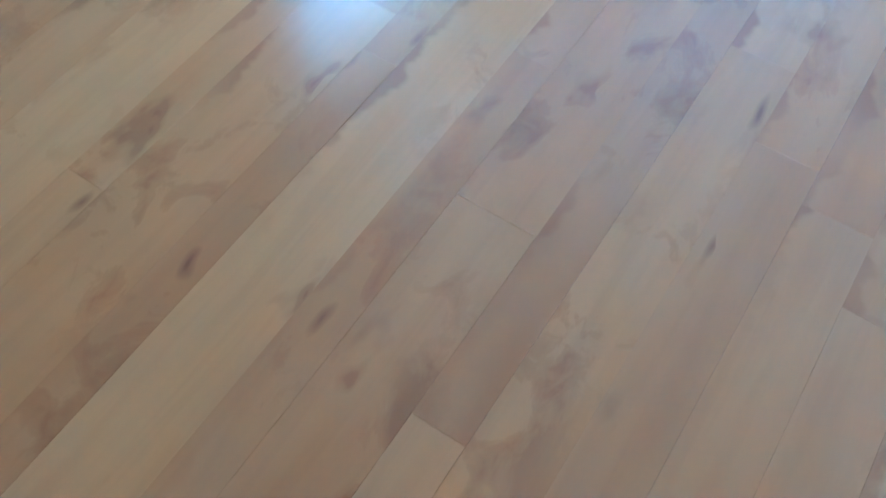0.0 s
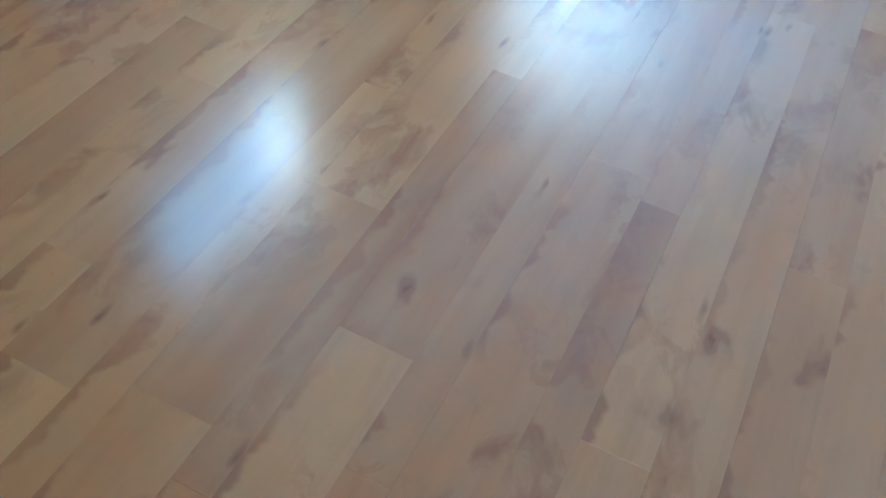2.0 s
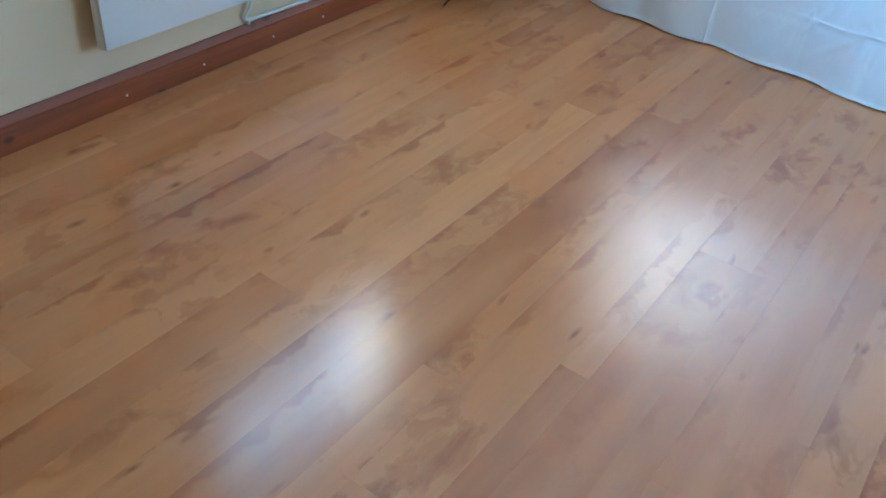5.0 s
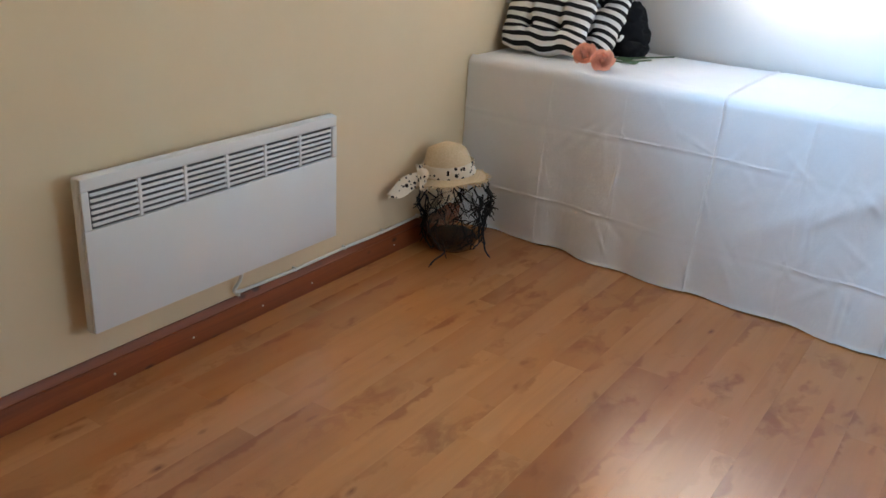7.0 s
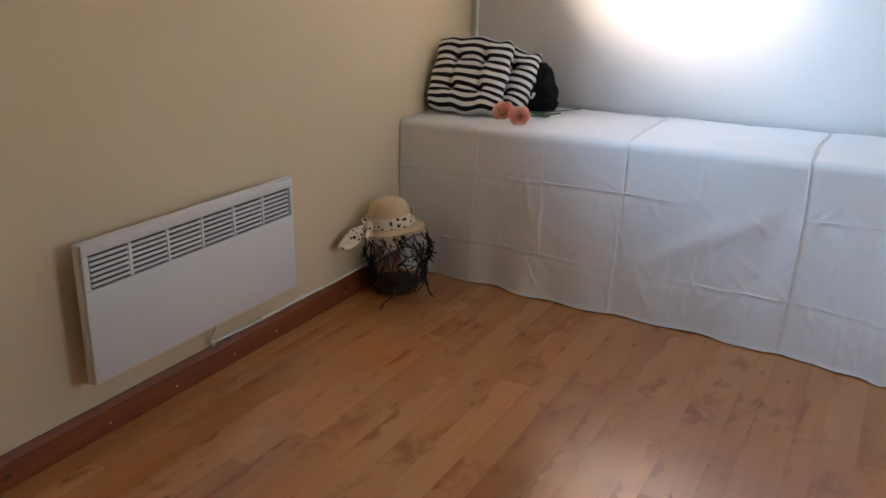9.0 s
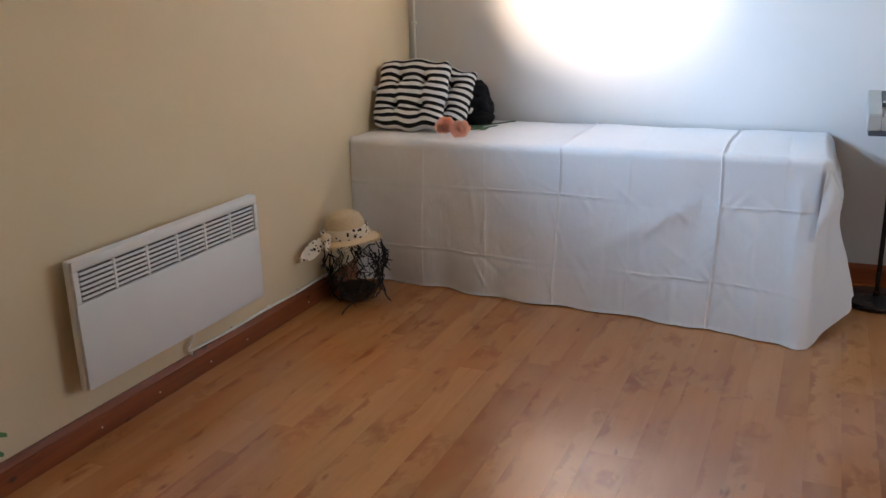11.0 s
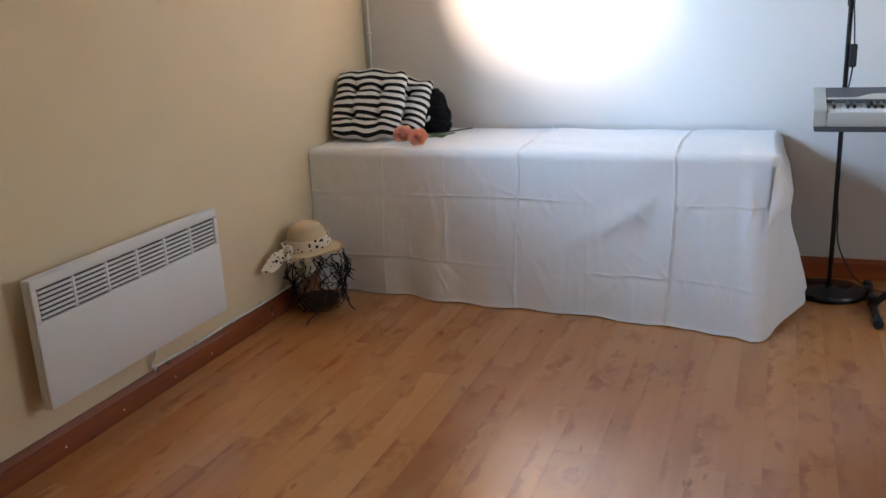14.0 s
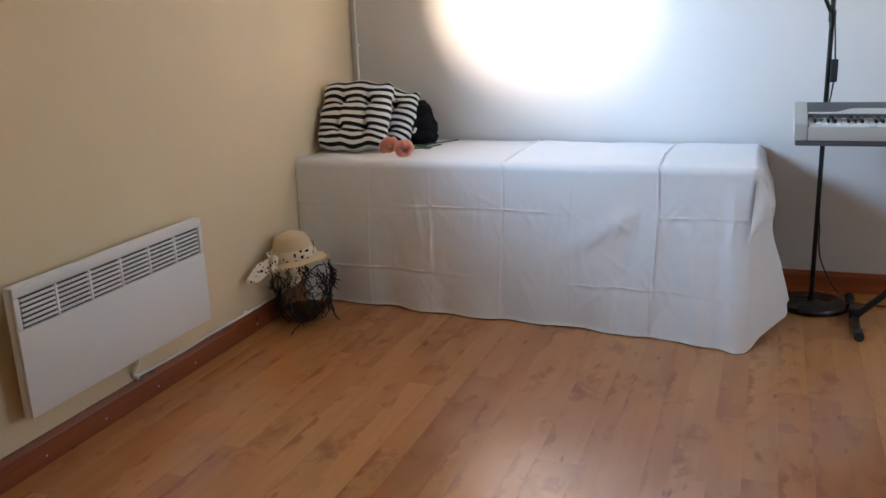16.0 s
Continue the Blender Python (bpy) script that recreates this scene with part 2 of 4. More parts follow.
M_KEYWHITE = plain("white_key", (0.82, 0.82, 0.82), 0.25, vary=0.02)
M_KEYBLACK = plain("black_key", (0.015, 0.015, 0.016), 0.3)
M_PETAL = petal_silk("peach_petal")
M_LEAF = plain("dark_green_leaf", (0.035, 0.085, 0.03), 0.5, vary=0.3)
M_LEAF_BRIGHT = plain("bright_green_leaf", (0.05, 0.20, 0.04), 0.45, vary=0.3)
M_WOOD_DARK = stained_pine("dark_table_wood", 0)
M_RED = plain("red_foil", (0.55, 0.01, 0.02), 0.22, vary=0.25, grain=35, strength=0.7)
M_PACKWHITE = plain("white_foil_edge", (0.75, 0.77, 0.8), 0.3)
M_FRAME = plain("white_window_paint", (0.8, 0.8, 0.79), 0.4, vary=0.03)
M_GLASS = Mat("clear_glass", (0.95, 0.97, 0.97), 0.02)
M_GLASS.set(Transmission_Weight=1.0, IOR=1.45)
M_GLASS = M_GLASS.mat


# ---- mesh helpers ----
def mesh_of(name, bm, material, smooth=None):
    me = bpy.data.meshes.new(name)
    bmesh.ops.recalc_face_normals(bm, faces=bm.faces)
    bm.to_mesh(me)
    bm.free()
    for m in (material if isinstance(material, (list, tuple)) else [material]):
        me.materials.append(m)
    if smooth is not None:
        me.polygons.foreach_set("use_smooth", [True] * len(me.polygons))
        me.set_sharp_from_angle(angle=radians(smooth))
    return me


def part(name, bm, material, parent=None, label="", smooth=35, m=None):
    ob = new(name, bm if isinstance(bm, bpy.types.Mesh) else mesh_of(name, bm, material, smooth))
    if parent is not None:
        ob.parent = parent
    if m is not None:
        ob.matrix_basis = m
    return tagged(ob, label)


def thing(name, label, category, m=None, group="", kind=""):
    ob = new(name)
    ob.empty_display_size = 0.05
    if m is not None:
        ob.matrix_basis = m
    return tagged(ob, label, category, group, kind)


def box(x0, y0, z0, x1, y1, z1, bevel=0.0, seg=2, bm=None):
    own = bmesh.new()
    bmesh.ops.create_cube(own, size=1)
    bmesh.ops.transform(own, matrix=Matrix.LocRotScale(((x0 + x1) / 2, (y0 + y1) / 2, (z0 + z1) / 2), None, (abs(x1 - x0), abs(y1 - y0), abs(z1 - z0))), verts=own.verts)
    if bevel:
        bmesh.ops.bevel(own, geom=own.edges[:], offset=bevel, segments=seg, affect="EDGES", profile=0.5)
    return merge(bm, own)


def merge(bm, own):
    if bm is None:
        return own
    me = bpy.data.meshes.new("scrap")
    own.to_mesh(me)
    own.free()
    bm.from_mesh(me)
    bpy.data.meshes.remove(me)
    return bm


def lathe(profile, steps=32, bm=None, at=(0, 0, 0), wobble=None):
    """A turned form from (radius, height) pairs."""
    own = bmesh.new()
    rings = []
    for r, z in profile:
        ring = []
        for i in range(steps):
            a = 2 * math.pi * i / steps
            p = Vector((r * math.cos(a), r * math.sin(a), z))
            if wobble:
                p = wobble(p, a, r, z)
            ring.append(own.verts.new(p + Vector(at)))
        rings.append(ring)
    for a, b in zip(rings, rings[1:]):
        for i in range(steps):
            own.faces.new((a[i], a[(i + 1) % steps], b[(i + 1) % steps], b[i]))
    bmesh.ops.remove_doubles(own, verts=own.verts, dist=1e-5)
    return merge(bm, own)


def tube(points, radius, sides=8, bm=None, cap=True):
    own = bmesh.new()
    pts = [Vector(p) for p in points]
    radii = radius if isinstance(radius, (list, tuple)) else [radius] * len(pts)
    rings = []
    side = None
    for i, p in enumerate(pts):
        way = (pts[min(i + 1, len(pts) - 1)] - pts[max(i - 1, 0)]).normalized()
        if side is None:
            side = way.orthogonal().normalized()
        side = (side - way * side.dot(way)).normalized()
        up = way.cross(side)
        rings.append([own.verts.new(p + radii[i] * (math.cos(2 * math.pi * k / sides) * side + math.sin(2 * math.pi * k / sides) * up)) for k in range(sides)])
    for a, b in zip(rings, rings[1:]):
        for k in range(sides):
            own.faces.new((a[k], a[(k + 1) % sides], b[(k + 1) % sides], b[k]))
    if cap:
        own.faces.new(rings[0])
        own.faces.new(rings[-1])
    return merge(bm, own)


def bend(points, steps=8):
    """A smooth line through the points (Catmull-Rom)."""
    pts = [Vector(p) for p in points]
    pts = [2 * pts[0] - pts[1], *pts, 2 * pts[-1] - pts[-2]]
    out = []
    for a, b, c, d in zip(pts, pts[1:], pts[2:], pts[3:]):
        for i in range(steps):
            t = i / steps
            out.append(0.5 * (2 * b + (c - a) * t + (2 * a - 5 * b + 4 * c - d) * t * t + (3 * b - a - 3 * c + d) * t ** 3))
    return out + [pts[-2]]


def sheet_mesh(name, rows, material, thick=0.0, smooth=60):
    bm = bmesh.new()
    vs = [[bm.verts.new(p) for p in row] for row in rows]
    for a, b in zip(vs, vs[1:]):
        for i in range(len(a) - 1):
            bm.faces.new((a[i], a[i + 1], b[i + 1], b[i]))
    if thick:
        bm.normal_update()
        under = [[bm.verts.new(v.co - v.normal * thick) for v in row] for row in vs]
        for a, b in zip(under, under[1:]):
            for i in range(len(a) - 1):
                bm.faces.new((a[i], b[i], b[i + 1], a[i + 1]))
        rim = vs[0][:-1] + [r[-1] for r in vs[:-1]] + vs[-1][:0:-1] + [r[0] for r in vs[:0:-1]]
        low = under[0][:-1] + [r[-1] for r in under[:-1]] + under[-1][:0:-1] + [r[0] for r in under[:0:-1]]
        for i in range(len(rim)):
            k = (i + 1) % len(rim)
            bm.faces.new((rim[k], rim[i], low[i], low[k]))
        bmesh.ops.recalc_face_normals(bm, faces=bm.faces)
    return mesh_of(name, bm, material, smooth)


# ---- the room ----
def room():
    t = 0.2
    bm = box(-t, ROOM_Y - t, -0.2, 0, WIN_Y0, ROOM_Z)
    box(-t, WIN_Y1, -0.2, 0, t, ROOM_Z, bm=bm)
    box(-t, WIN_Y0, -0.2, 0, WIN_Y1, WIN_Z0, bm=bm)
    box(-t, WIN_Y0, WIN_Z1, 0, WIN_Y1, ROOM_Z, bm=bm)
    tagged(part("wall_west", bm, M_CREAM, label="cream painted plaster wall with small dents", smooth=None), category="wall", kind="structure")
    tagged(part("wall_north", box(0, 0, -0.2, ROOM_X + t, t, ROOM_Z), M_GREY, label="grey-white painted plaster wall in window light", smooth=None), category="wall", kind="structure")
    # the opening in the east wall is added to let the fill lamp in
    bm = box(ROOM_X, ROOM_Y - t, -0.2, ROOM_X + t, -2.2, ROOM_Z)
    box(ROOM_X, -0.8, -0.2, ROOM_X + t, 0, ROOM_Z, bm=bm)
    box(ROOM_X, -2.2, -0.2, ROOM_X + t, -0.8, 0.95, bm=bm)
    box(ROOM_X, -2.2, 2.15, ROOM_X + t, -0.8, ROOM_Z, bm=bm)
    tagged(part("wall_east", bm, M_CREAM, label="plain cream wall with an added opening for the fill lamp", smooth=None), category="wall", kind="structure")
    tagged(part("wall_south", box(0, ROOM_Y - t, -0.2, ROOM_X, ROOM_Y, ROOM_Z), M_CREAM, label="plain cream painted wall", smooth=None), category="wall", kind="structure")
    tagged(part("ceiling", box(-t, ROOM_Y - t, ROOM_Z, ROOM_X + t, t, ROOM_Z + 0.1), M_WHITE, label="plain white painted ceiling", smooth=None), category="ceiling", kind="structure")


def window(name, m, w, h):
    """Casement window in its opening; x runs along the wall, y outwards."""
    ob = thing(name, "white painted casement window in a plaster opening", "window", m, kind="structure")
    f = 0.05
    bm = box(-w / 2, 0, 0, -w / 2 + f, 0.05, h, 0.004)
    box(w / 2 - f, 0, 0, w / 2, 0.05, h, 0.004, bm=bm)
    box(-w / 2 + f, 0, 0, w / 2 - f, 0.05, f, 0.004, bm=bm)
    box(-w / 2 + f, 0, h - f, w / 2 - f, 0.05, h, 0.004, bm=bm)
    part("window_frame", bm, M_FRAME, ob)
    return ob


def baseboard(name, length, m, material, label):
    """Pine skirting with a moulded top edge, along x from 0 to length, its face towards -y."""
    prof = [(0, 0), (-0.019, 0), (-0.019, 0.058), (-0.017, 0.066), (-0.0185, 0.069), (-0.0185, 0.072), (-0.013, 0.078), (-0.009, 0.087), (-0.006, 0.091), (0, 0.091)]
    bm = bmesh.new()
    n = 24
    rings = [[bm.verts.new((length * i / n, y, z)) for y, z in prof] for i in range(n + 1)]
    for a, b in zip(rings, rings[1:]):
        for k in range(len(prof)):
            j = (k + 1) % len(prof)
            bm.faces.new((a[k], b[k], b[j], a[j]))
    bm.faces.new(rings[0])
    bm.faces.new(rings[-1])
    bmesh.ops.transform(bm, matrix=m, verts=bm.verts)
    return tagged(part(name, bm, material, label=label, smooth=25), category="baseboard", kind="structure")


room()

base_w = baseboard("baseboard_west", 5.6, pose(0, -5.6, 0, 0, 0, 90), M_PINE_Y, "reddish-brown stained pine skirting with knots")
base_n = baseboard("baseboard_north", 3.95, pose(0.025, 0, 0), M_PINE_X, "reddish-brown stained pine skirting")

win = window("window_1", pose(-0.12, (WIN_Y0 + WIN_Y1) / 2, WIN_Z0, 0, 0, 90), WIN_Y1 - WIN_Y0, WIN_Z1 - WIN_Z0)
# unseen second window, added round the east fill lamp
added_win = window("added_window", pose(ROOM_X + 0.06, -1.5, 0.95, 0, 0, -90), 1.4, 1.2)


def filler_dots():
    for y in (-2.31, -2.05, -1.78, -1.56, -1.12, -0.7):
        for z in (0.030,):
            bm = bmesh.new()
            bmesh.ops.create_uvsphere(bm, u_segments=8, v_segments=5, radius=0.0032)
            part("nail_head", bm, M_PLASTIC, base_w, m=pose(0.019, y, z))


filler_dots()


def cable():
    ob = thing("heater_cable", "white flat cable clipped along the skirting", "cable", pose(0, 0, 0))
    line = bend([(0.03, -1.865, 0.21), (0.026, -1.872, 0.155), (0.012, -1.885, 0.112), (0.012, -1.80, 0.104), (0.013, -1.62, 0.1), (0.012, -1.4, 0.101),
                 (0.013, -1.2, 0.098), (0.012, -0.9, 0.101), (0.013, -0.5, 0.099), (0.014, -0.06, 0.1), (0.030, -0.02, 0.13), (0.034, -0.010, 0.3)])
    part("cord", tube(line, 0.0055, 8), M_PLASTIC, ob)
    for y in (-1.872, -1.63, -1.39, -1.18, -0.97, -0.72, -0.48):
        part("clip", box(0.002, y - 0.004, 0.094, 0.018, y + 0.004, 0.108, 0.0015), M_PLASTIC, ob)
    pipe = thing("corner_conduit", "thin white conduit running up the room corner", "conduit", pose(0, 0, 0))
    part("conduit_tube", tube([(0.034, -0.010, 0.3), (0.034, -0.010, 1.2), (0.034, -0.010, ROOM_Z)], 0.0065, 8), M_PLASTIC, pipe)
    for z in (0.7, 1.14, 1.75):
        part("clip", box(0.022, -0.019, z - 0.006, 0.046, 0.0, z + 0.006, 0.002), M_PLASTIC, pipe)


cable()


def heater(m):
    """Wall panel heater 0.90 x 0.40 m; local x along the wall, y out of the wall, z up from its foot."""
    ob = thing("panel_heater", "white enamelled electric panel heater on the cream wall", "heater", m)
    w, h, d, back = 0.886, 0.398, 0.080, 0.046
    s0, s1, zt, zb = 0.024, w - 0.024, h - 0.034, h - 0.130
    bm = box(0, back, 0, w, d - 0.010, h, 0.008, 3)
    part("casing", bm, M_HEATER, ob)
    front = box(0.004, d - 0.0095, 0.003, w - 0.004, d, zb, 0.003)
    part("front_panel", front, M_HEATER, ob)
    top = box(0.004, d - 0.0095, zt, w - 0.004, d, h - 0.002, 0.004, 3)
    part("top_rail", top, M_HEATER, ob)
    for x0, x1 in ((0.004, s0), (s1, w - 0.004)):
        part("end_stile", box(x0, d - 0.0095, zb + 0.0005, x1, d, zt - 0.0005, 0.002), M_HEATER, ob)
    # dark sheet behind the slats: the casing's inner shade put into colour
    part("grille_shade", box(s0, d - 0.0098, zb, s1, d - 0.0085, zt), M_GAP_SHADE, ob, "dark sheet painted as the shade behind the grille")
    n = 6
    for i in range(1, n):
        x = s0 + (s1 - s0) * i / n
        part("divider", box(x - 0.005, d - 0.009, zb + 0.0005, x + 0.005, d - 0.0004, zt - 0.0005, 0.0015), M_HEATER, ob)
    slat = mesh_of("slat", box(0, -0.003, -0.0038, (s1 - s0) / n - 0.0105, 0.003, 0.0038, 0.001), M_HEATER, 35)
    for i in range(n):
        for k in range(6):
            z = zb + 0.0073 + 0.00375 + k * 0.0148
            part("slat", slat, None, ob, m=pose(s0 + (s1 - s0) * i / n + 0.0052, d - 0.004, z, 14, 0, 0))
    for x in (0.2, w - 0.2):
        part("bracket", box(x - 0.02, 0.0, 0.08, x + 0.02, back, 0.3, 0.002), M_HEATER, ob)
    part("thermostat_knob", box(-0.006, 0.035, h - 0.05, 0.001, 0.055, h - 0.03, 0.002), M_PLASTIC, ob)
    return ob


heater(pose(0.002, -1.508, 0.196, 0, 0, -90))


# ---- the table and its sheet ----
TOP = 0.667
TX0, TX1, TY1 = 0.012, 1.985, -0.635


def table():
    ob = thing("table", "plain wooden table hidden under a white sheet", "table", pose(0, 0, 0))
    part("tabletop", box(TX0 + 0.03, TY1 + 0.03, TOP - 0.04, TX1 - 0.03, -0.06, TOP - 0.008, 0.004), M_WOOD_DARK, ob)
    for x in (TX0 + 0.08, TX1 - 0.1):
        for y in (TY1 + 0.09, -0.12):
            part("leg", box(x - 0.025, y - 0.025, 0, x + 0.025, y + 0.025, TOP - 0.041, 0.004), M_WOOD_DARK, ob)


table()


def with_creases(lo, hi, step, creases):
    """Even steps from lo to hi, closer beside each crease."""
    out = set(round(float(v), 4) for v in np.linspace(lo, hi, int((hi - lo) / step) + 1))
    for c in creases:
        out |= {round(c + k, 4) for k in (-0.012, -0.007, -0.004, -0.002, 0, 0.002, 0.004, 0.007, 0.012) if lo < c + k < hi}
    out = sorted(out)
    keep = [out[0]]
    for v in out[1:]:
        if v - keep[-1] > 0.0012:
            keep.append(v)
    return keep


CREASE_X = (0.36, 0.66, 0.985, 1.285, 1.625, 1.86)
CREASE_D = (0.165, 0.455)
SIDE = 0.25


def ridge(d, w=0.0023):
    return math.exp(-(d / w) ** 2)


def smooth_step(a, b, x):  # from 0 at a to 1 at b
    t = min(1, max(0, (x - a) / (b - a)))
    return t * t * (3 - 2 * t)


WRINKLES = []
_rng = random.Random(21)
for _k in range(150):
    _a = 0.25 + 1.7 * _rng.random() ** 0.7
    _h = _rng.choice((_rng.uniform(0.0, 0.6), 0.165 + _rng.gauss(0, 0.05), 0.455 + _rng.gauss(0, 0.05)))
    _t = _rng.choice((math.pi / 2, math.pi / 2, math.pi / 3, 0.8, 2.2)) + _rng.gauss(0, 0.25)
    WRINKLES.append((_a, _h, math.cos(_t), math.sin(_t), _rng.uniform(0.03, 0.10), _rng.uniform(-0.0045, 0.0065) * (0.5 + 0.5 * _a / 2), _rng.uniform(0.0042, 0.0095)))
for _k in range(10):
    WRINKLES.append((_rng.uniform(0.5, 1.9), -0.05 - 0.5 * _rng.random(), math.cos(_k), math.sin(_k), 0.05, 0.003, 0.008))


def wrinkled(a, h):
    """Height of the small wrinkles at a along the table and h down the front (below 0: on the top)."""
    out = 0.0
    for a0, h0, c, s, length, amount, w in WRINKLES:
        dx, dy = a - a0, h - h0
        if abs(dx) < 0.2 and abs(dy) < 0.2:
            along, off = dx * c + dy * s, dy * c - dx * s
            if abs(off) < 3 * w:
                out += amount * math.exp(-(off / w) ** 2 - (along / length) ** 2)
    return out


# short upright folds in the hanging front: place along the table, first and last depth, height, half width
FOLDS = ((1.475, 0.46, 0.64, 0.014, 0.011), (1.80, 0.44, 0.62, 0.012, 0.012), (1.755, 0.17, 0.44, 0.007, 0.014), (1.335, 0.20, 0.43, 0.0035, 0.010),
         (1.91, 0.05, 0.60, 0.012, 0.024), (1.69, 0.40, 0.62, 0.006, 0.016), (1.26, 0.47, 0.60, 0.004, 0.012), (0.66, 0.20, 0.45, 0.0025, 0.010))


def folded(a, h):
    out = 0.0
    for a0, h0, h1, amount, w in FOLDS:
        d = (a - a0 - 0.02 * (h - h0)) / w
        if abs(d) < 3:
            out += amount * math.exp(-d * d) * smooth_step(h0 - 0.03, h0 + 0.06, h) * smooth_step(h1 + 0.03, h1 - 0.06, h)
    return out


def drape(a, b):
    """The place of the cloth point a along the table and b from the wall over the front edge."""
    depth = -TY1
    r = 0.032
    da, db = max(0.0, a - TX1), max(0.0, b - depth)
    x, y, z = min(a, TX1), -min(b, depth), TOP
    # rounded front edge, then the hanging front
    hang = 0.0
    if db > 0:
        ang = min(db / r, math.pi / 2)
        y -= r * math.sin(ang)
        z -= r * (1 - math.cos(ang))
        hang = max(0.0, db - r * math.pi / 2)
        z -= hang
    f = max(0.0, hang / 0.63)
    flare = 0.012 + 0.072 * smooth_step(0.2, 1.1, a) + 0.05 * smooth_step(1.2, 1.75, a) + 0.085 * smooth_step(1.6, 2.0, a)
    y -= flare * f ** 1.35
    # soft hanging folds, stronger to the right and to the hem
    w = f * (0.2 + 0.8 * smooth_step(0.9, 1.6, a))
    y -= w * (0.016 * math.sin(9.5 * a + 0.7) + 0.020 * math.exp(-((a - 1.56 - 0.10 * (1 - f)) / 0.05) ** 2) - 0.022 * math.exp(-((a - 1.46 - 0.22 * (0.75 - f)) / 0.07) ** 2)
              + 0.018 * math.exp(-((a - 1.80) / 0.05) ** 2) - 0.012 * math.exp(-((a - 1.9) / 0.04) ** 2))
    y -= 0.010 * f ** 2 * math.sin(23 * a) + 0.012 * f ** 3 * noise.noise((a * 9, 0.3, 0.1))
    # ironed creases and small puckers
    lift = 0.0
    for c in CREASE_X:
        wander = c + 0.006 * math.sin(7 * b + c * 9)
        strong = 1.15 if c in (0.985, 1.625) else 0.22
        lift += 0.0048 * strong * ridge(a - wander) - 0.0022 * strong * ridge(a - wander - 0.013, 0.008)
    for k, c in enumerate(CREASE_D):
        wander = c + 0.005 * math.sin(5.5 * a + k * 2)
        strong = 0.6 + 0.4 * smooth_step(-0.2, 0.4, noise.noise((a * 3.1, k * 4.7, 0.2)))
        lift += 0.0046 * strong * ridge(hang - wander) - 0.0018 * strong * ridge(hang - wander - 0.013, 0.008)
    lift += 0.0065 * noise.noise((a * 5, b * 5, 0.5)) * (0.3 + 0.7 * smooth_step(0.3, 1.4, a)) + 0.0018 * noise.noise((a * 15, b * 15, 1.5))
    lift += 0.0016 * math.sin(85 * a + 5 * noise.noise((a * 4, 0, 0))) * math.exp(-hang / 0.07) * max(0.0, noise.noise((a * 5, 2.0, 1.0)) + 0.25) * (db > 0)
    lift += 0.009 * smooth_step(1.0, 1.3, a) * math.exp(-((hang - 0.12 - 0.55 * (1.62 - a)) / 0.045) ** 2) * smooth_step(1.65, 1.5, a)
    lift += wrinkled(a, hang if db > 0 else b - depth)
    if hang > 0:
        lift += folded(a, hang)
    pucker = math.exp(-((a - 1.75) / 0.07) ** 2 - ((hang - 0.2) / 0.05) ** 2)
    lift += 0.006 * pucker * math.sin(60 * (a - 0.6 * hang))
    y += 0.03 * math.exp(-((a - TX1) / 0.028) ** 2) * f
    if db > 0:
        y -= lift
    else:
        z += lift + 0.003 * noise.noise((a * 2.2, b * 3, 3.0))
        if a < 0.15:
            z -= 0.006 * (0.15 - a) / 0.15
    # over the right-hand end
    if da > 0:
        fold = smooth_step(-0.24, 0.16, b - depth)
        ang = min(da / r, math.pi / 2)
        drop = da * (1 - fold) * (1.0 + 0.5 * fold)
        x += r * math.sin(ang)
        z -= max(0.0, drop - 0.005)
        total = TOP - z
        x += 0.19 * max(0.0, total) * smooth_step(0.0, 0.2, da)
        y += (da * 1.2) * fold + flare * f ** 1.35 * min(1, da / 0.12) * 0.85
        x += 0.010 * math.sin(38 * da + 3 * f) * f * smooth_step(0.0, 0.05, da)
        z += 0.075 * (da / SIDE) * fold * f
        x += 0.008 * math.sin(30 * b + 8 * da) * (drop + 0.02) / 0.3 + lift
        # the turned-in corner: the end flap stands out, the front below it falls back
        x += smooth_step(0.03, 0.14, da) * (0.010 * math.exp(-((TOP - z - 0.16) / 0.06) ** 2) - 0.020 * math.exp(-((TOP - z - 0.31) / 0.09) ** 2))
    hem = 0.0025 + 0.003 * abs(math.sin(11 * a)) * (1 if a < 1.9 else 0.3)
    if z < hem:
        y -= (hem - z) * 0.7
        z = hem
    return (max(0.004, x), y, z)


def table_sheet():
    depth = -TY1
    cols = with_creases(TX0 - 0.009, TX1 + SIDE, 0.0095, CREASE_X)
    rows = with_creases(0.03, depth + 0.685, 0.010, [depth + 0.0345 + c for c in CREASE_D])
    me = sheet_mesh("table_sheet", [[drape(a, b) for a in cols] for b in rows], M_SHEET, 0.0015)
    ob = new("table_sheet", me)
    tagged(ob, "white cotton sheet with ironed fold creases draped over a table", "sheet")
    # the loose corner hangs forward as a narrow pointed flap
    rows = []
    for j in range(15):
        v = j / 14
        z = 0.628 - 0.255 * v
        wide = 0.006 + 0.062 * math.sin(math.pi * min(1.0, v * 0.72 + 0.02)) * (1 if v < 0.72 else (1 - v) / 0.28 * 0.85 + 0.15)
        x0 = TX1 + 0.012 - 0.020 * v
        rows.append([(x0 + wide * u, TY1 - 0.050 - 0.055 * v + 0.035 * u + 0.006 * math.sin(5 * u + 4 * v), z + 0.05 * u * v) for u in (0, 0.2, 0.4, 0.6, 0.8, 1.0)])
    part("corner_flap", sheet_mesh("corner_flap", rows, M_SHEET, 0.0015, 70), None, ob, "loose pointed corner of the sheet")


table_sheet()


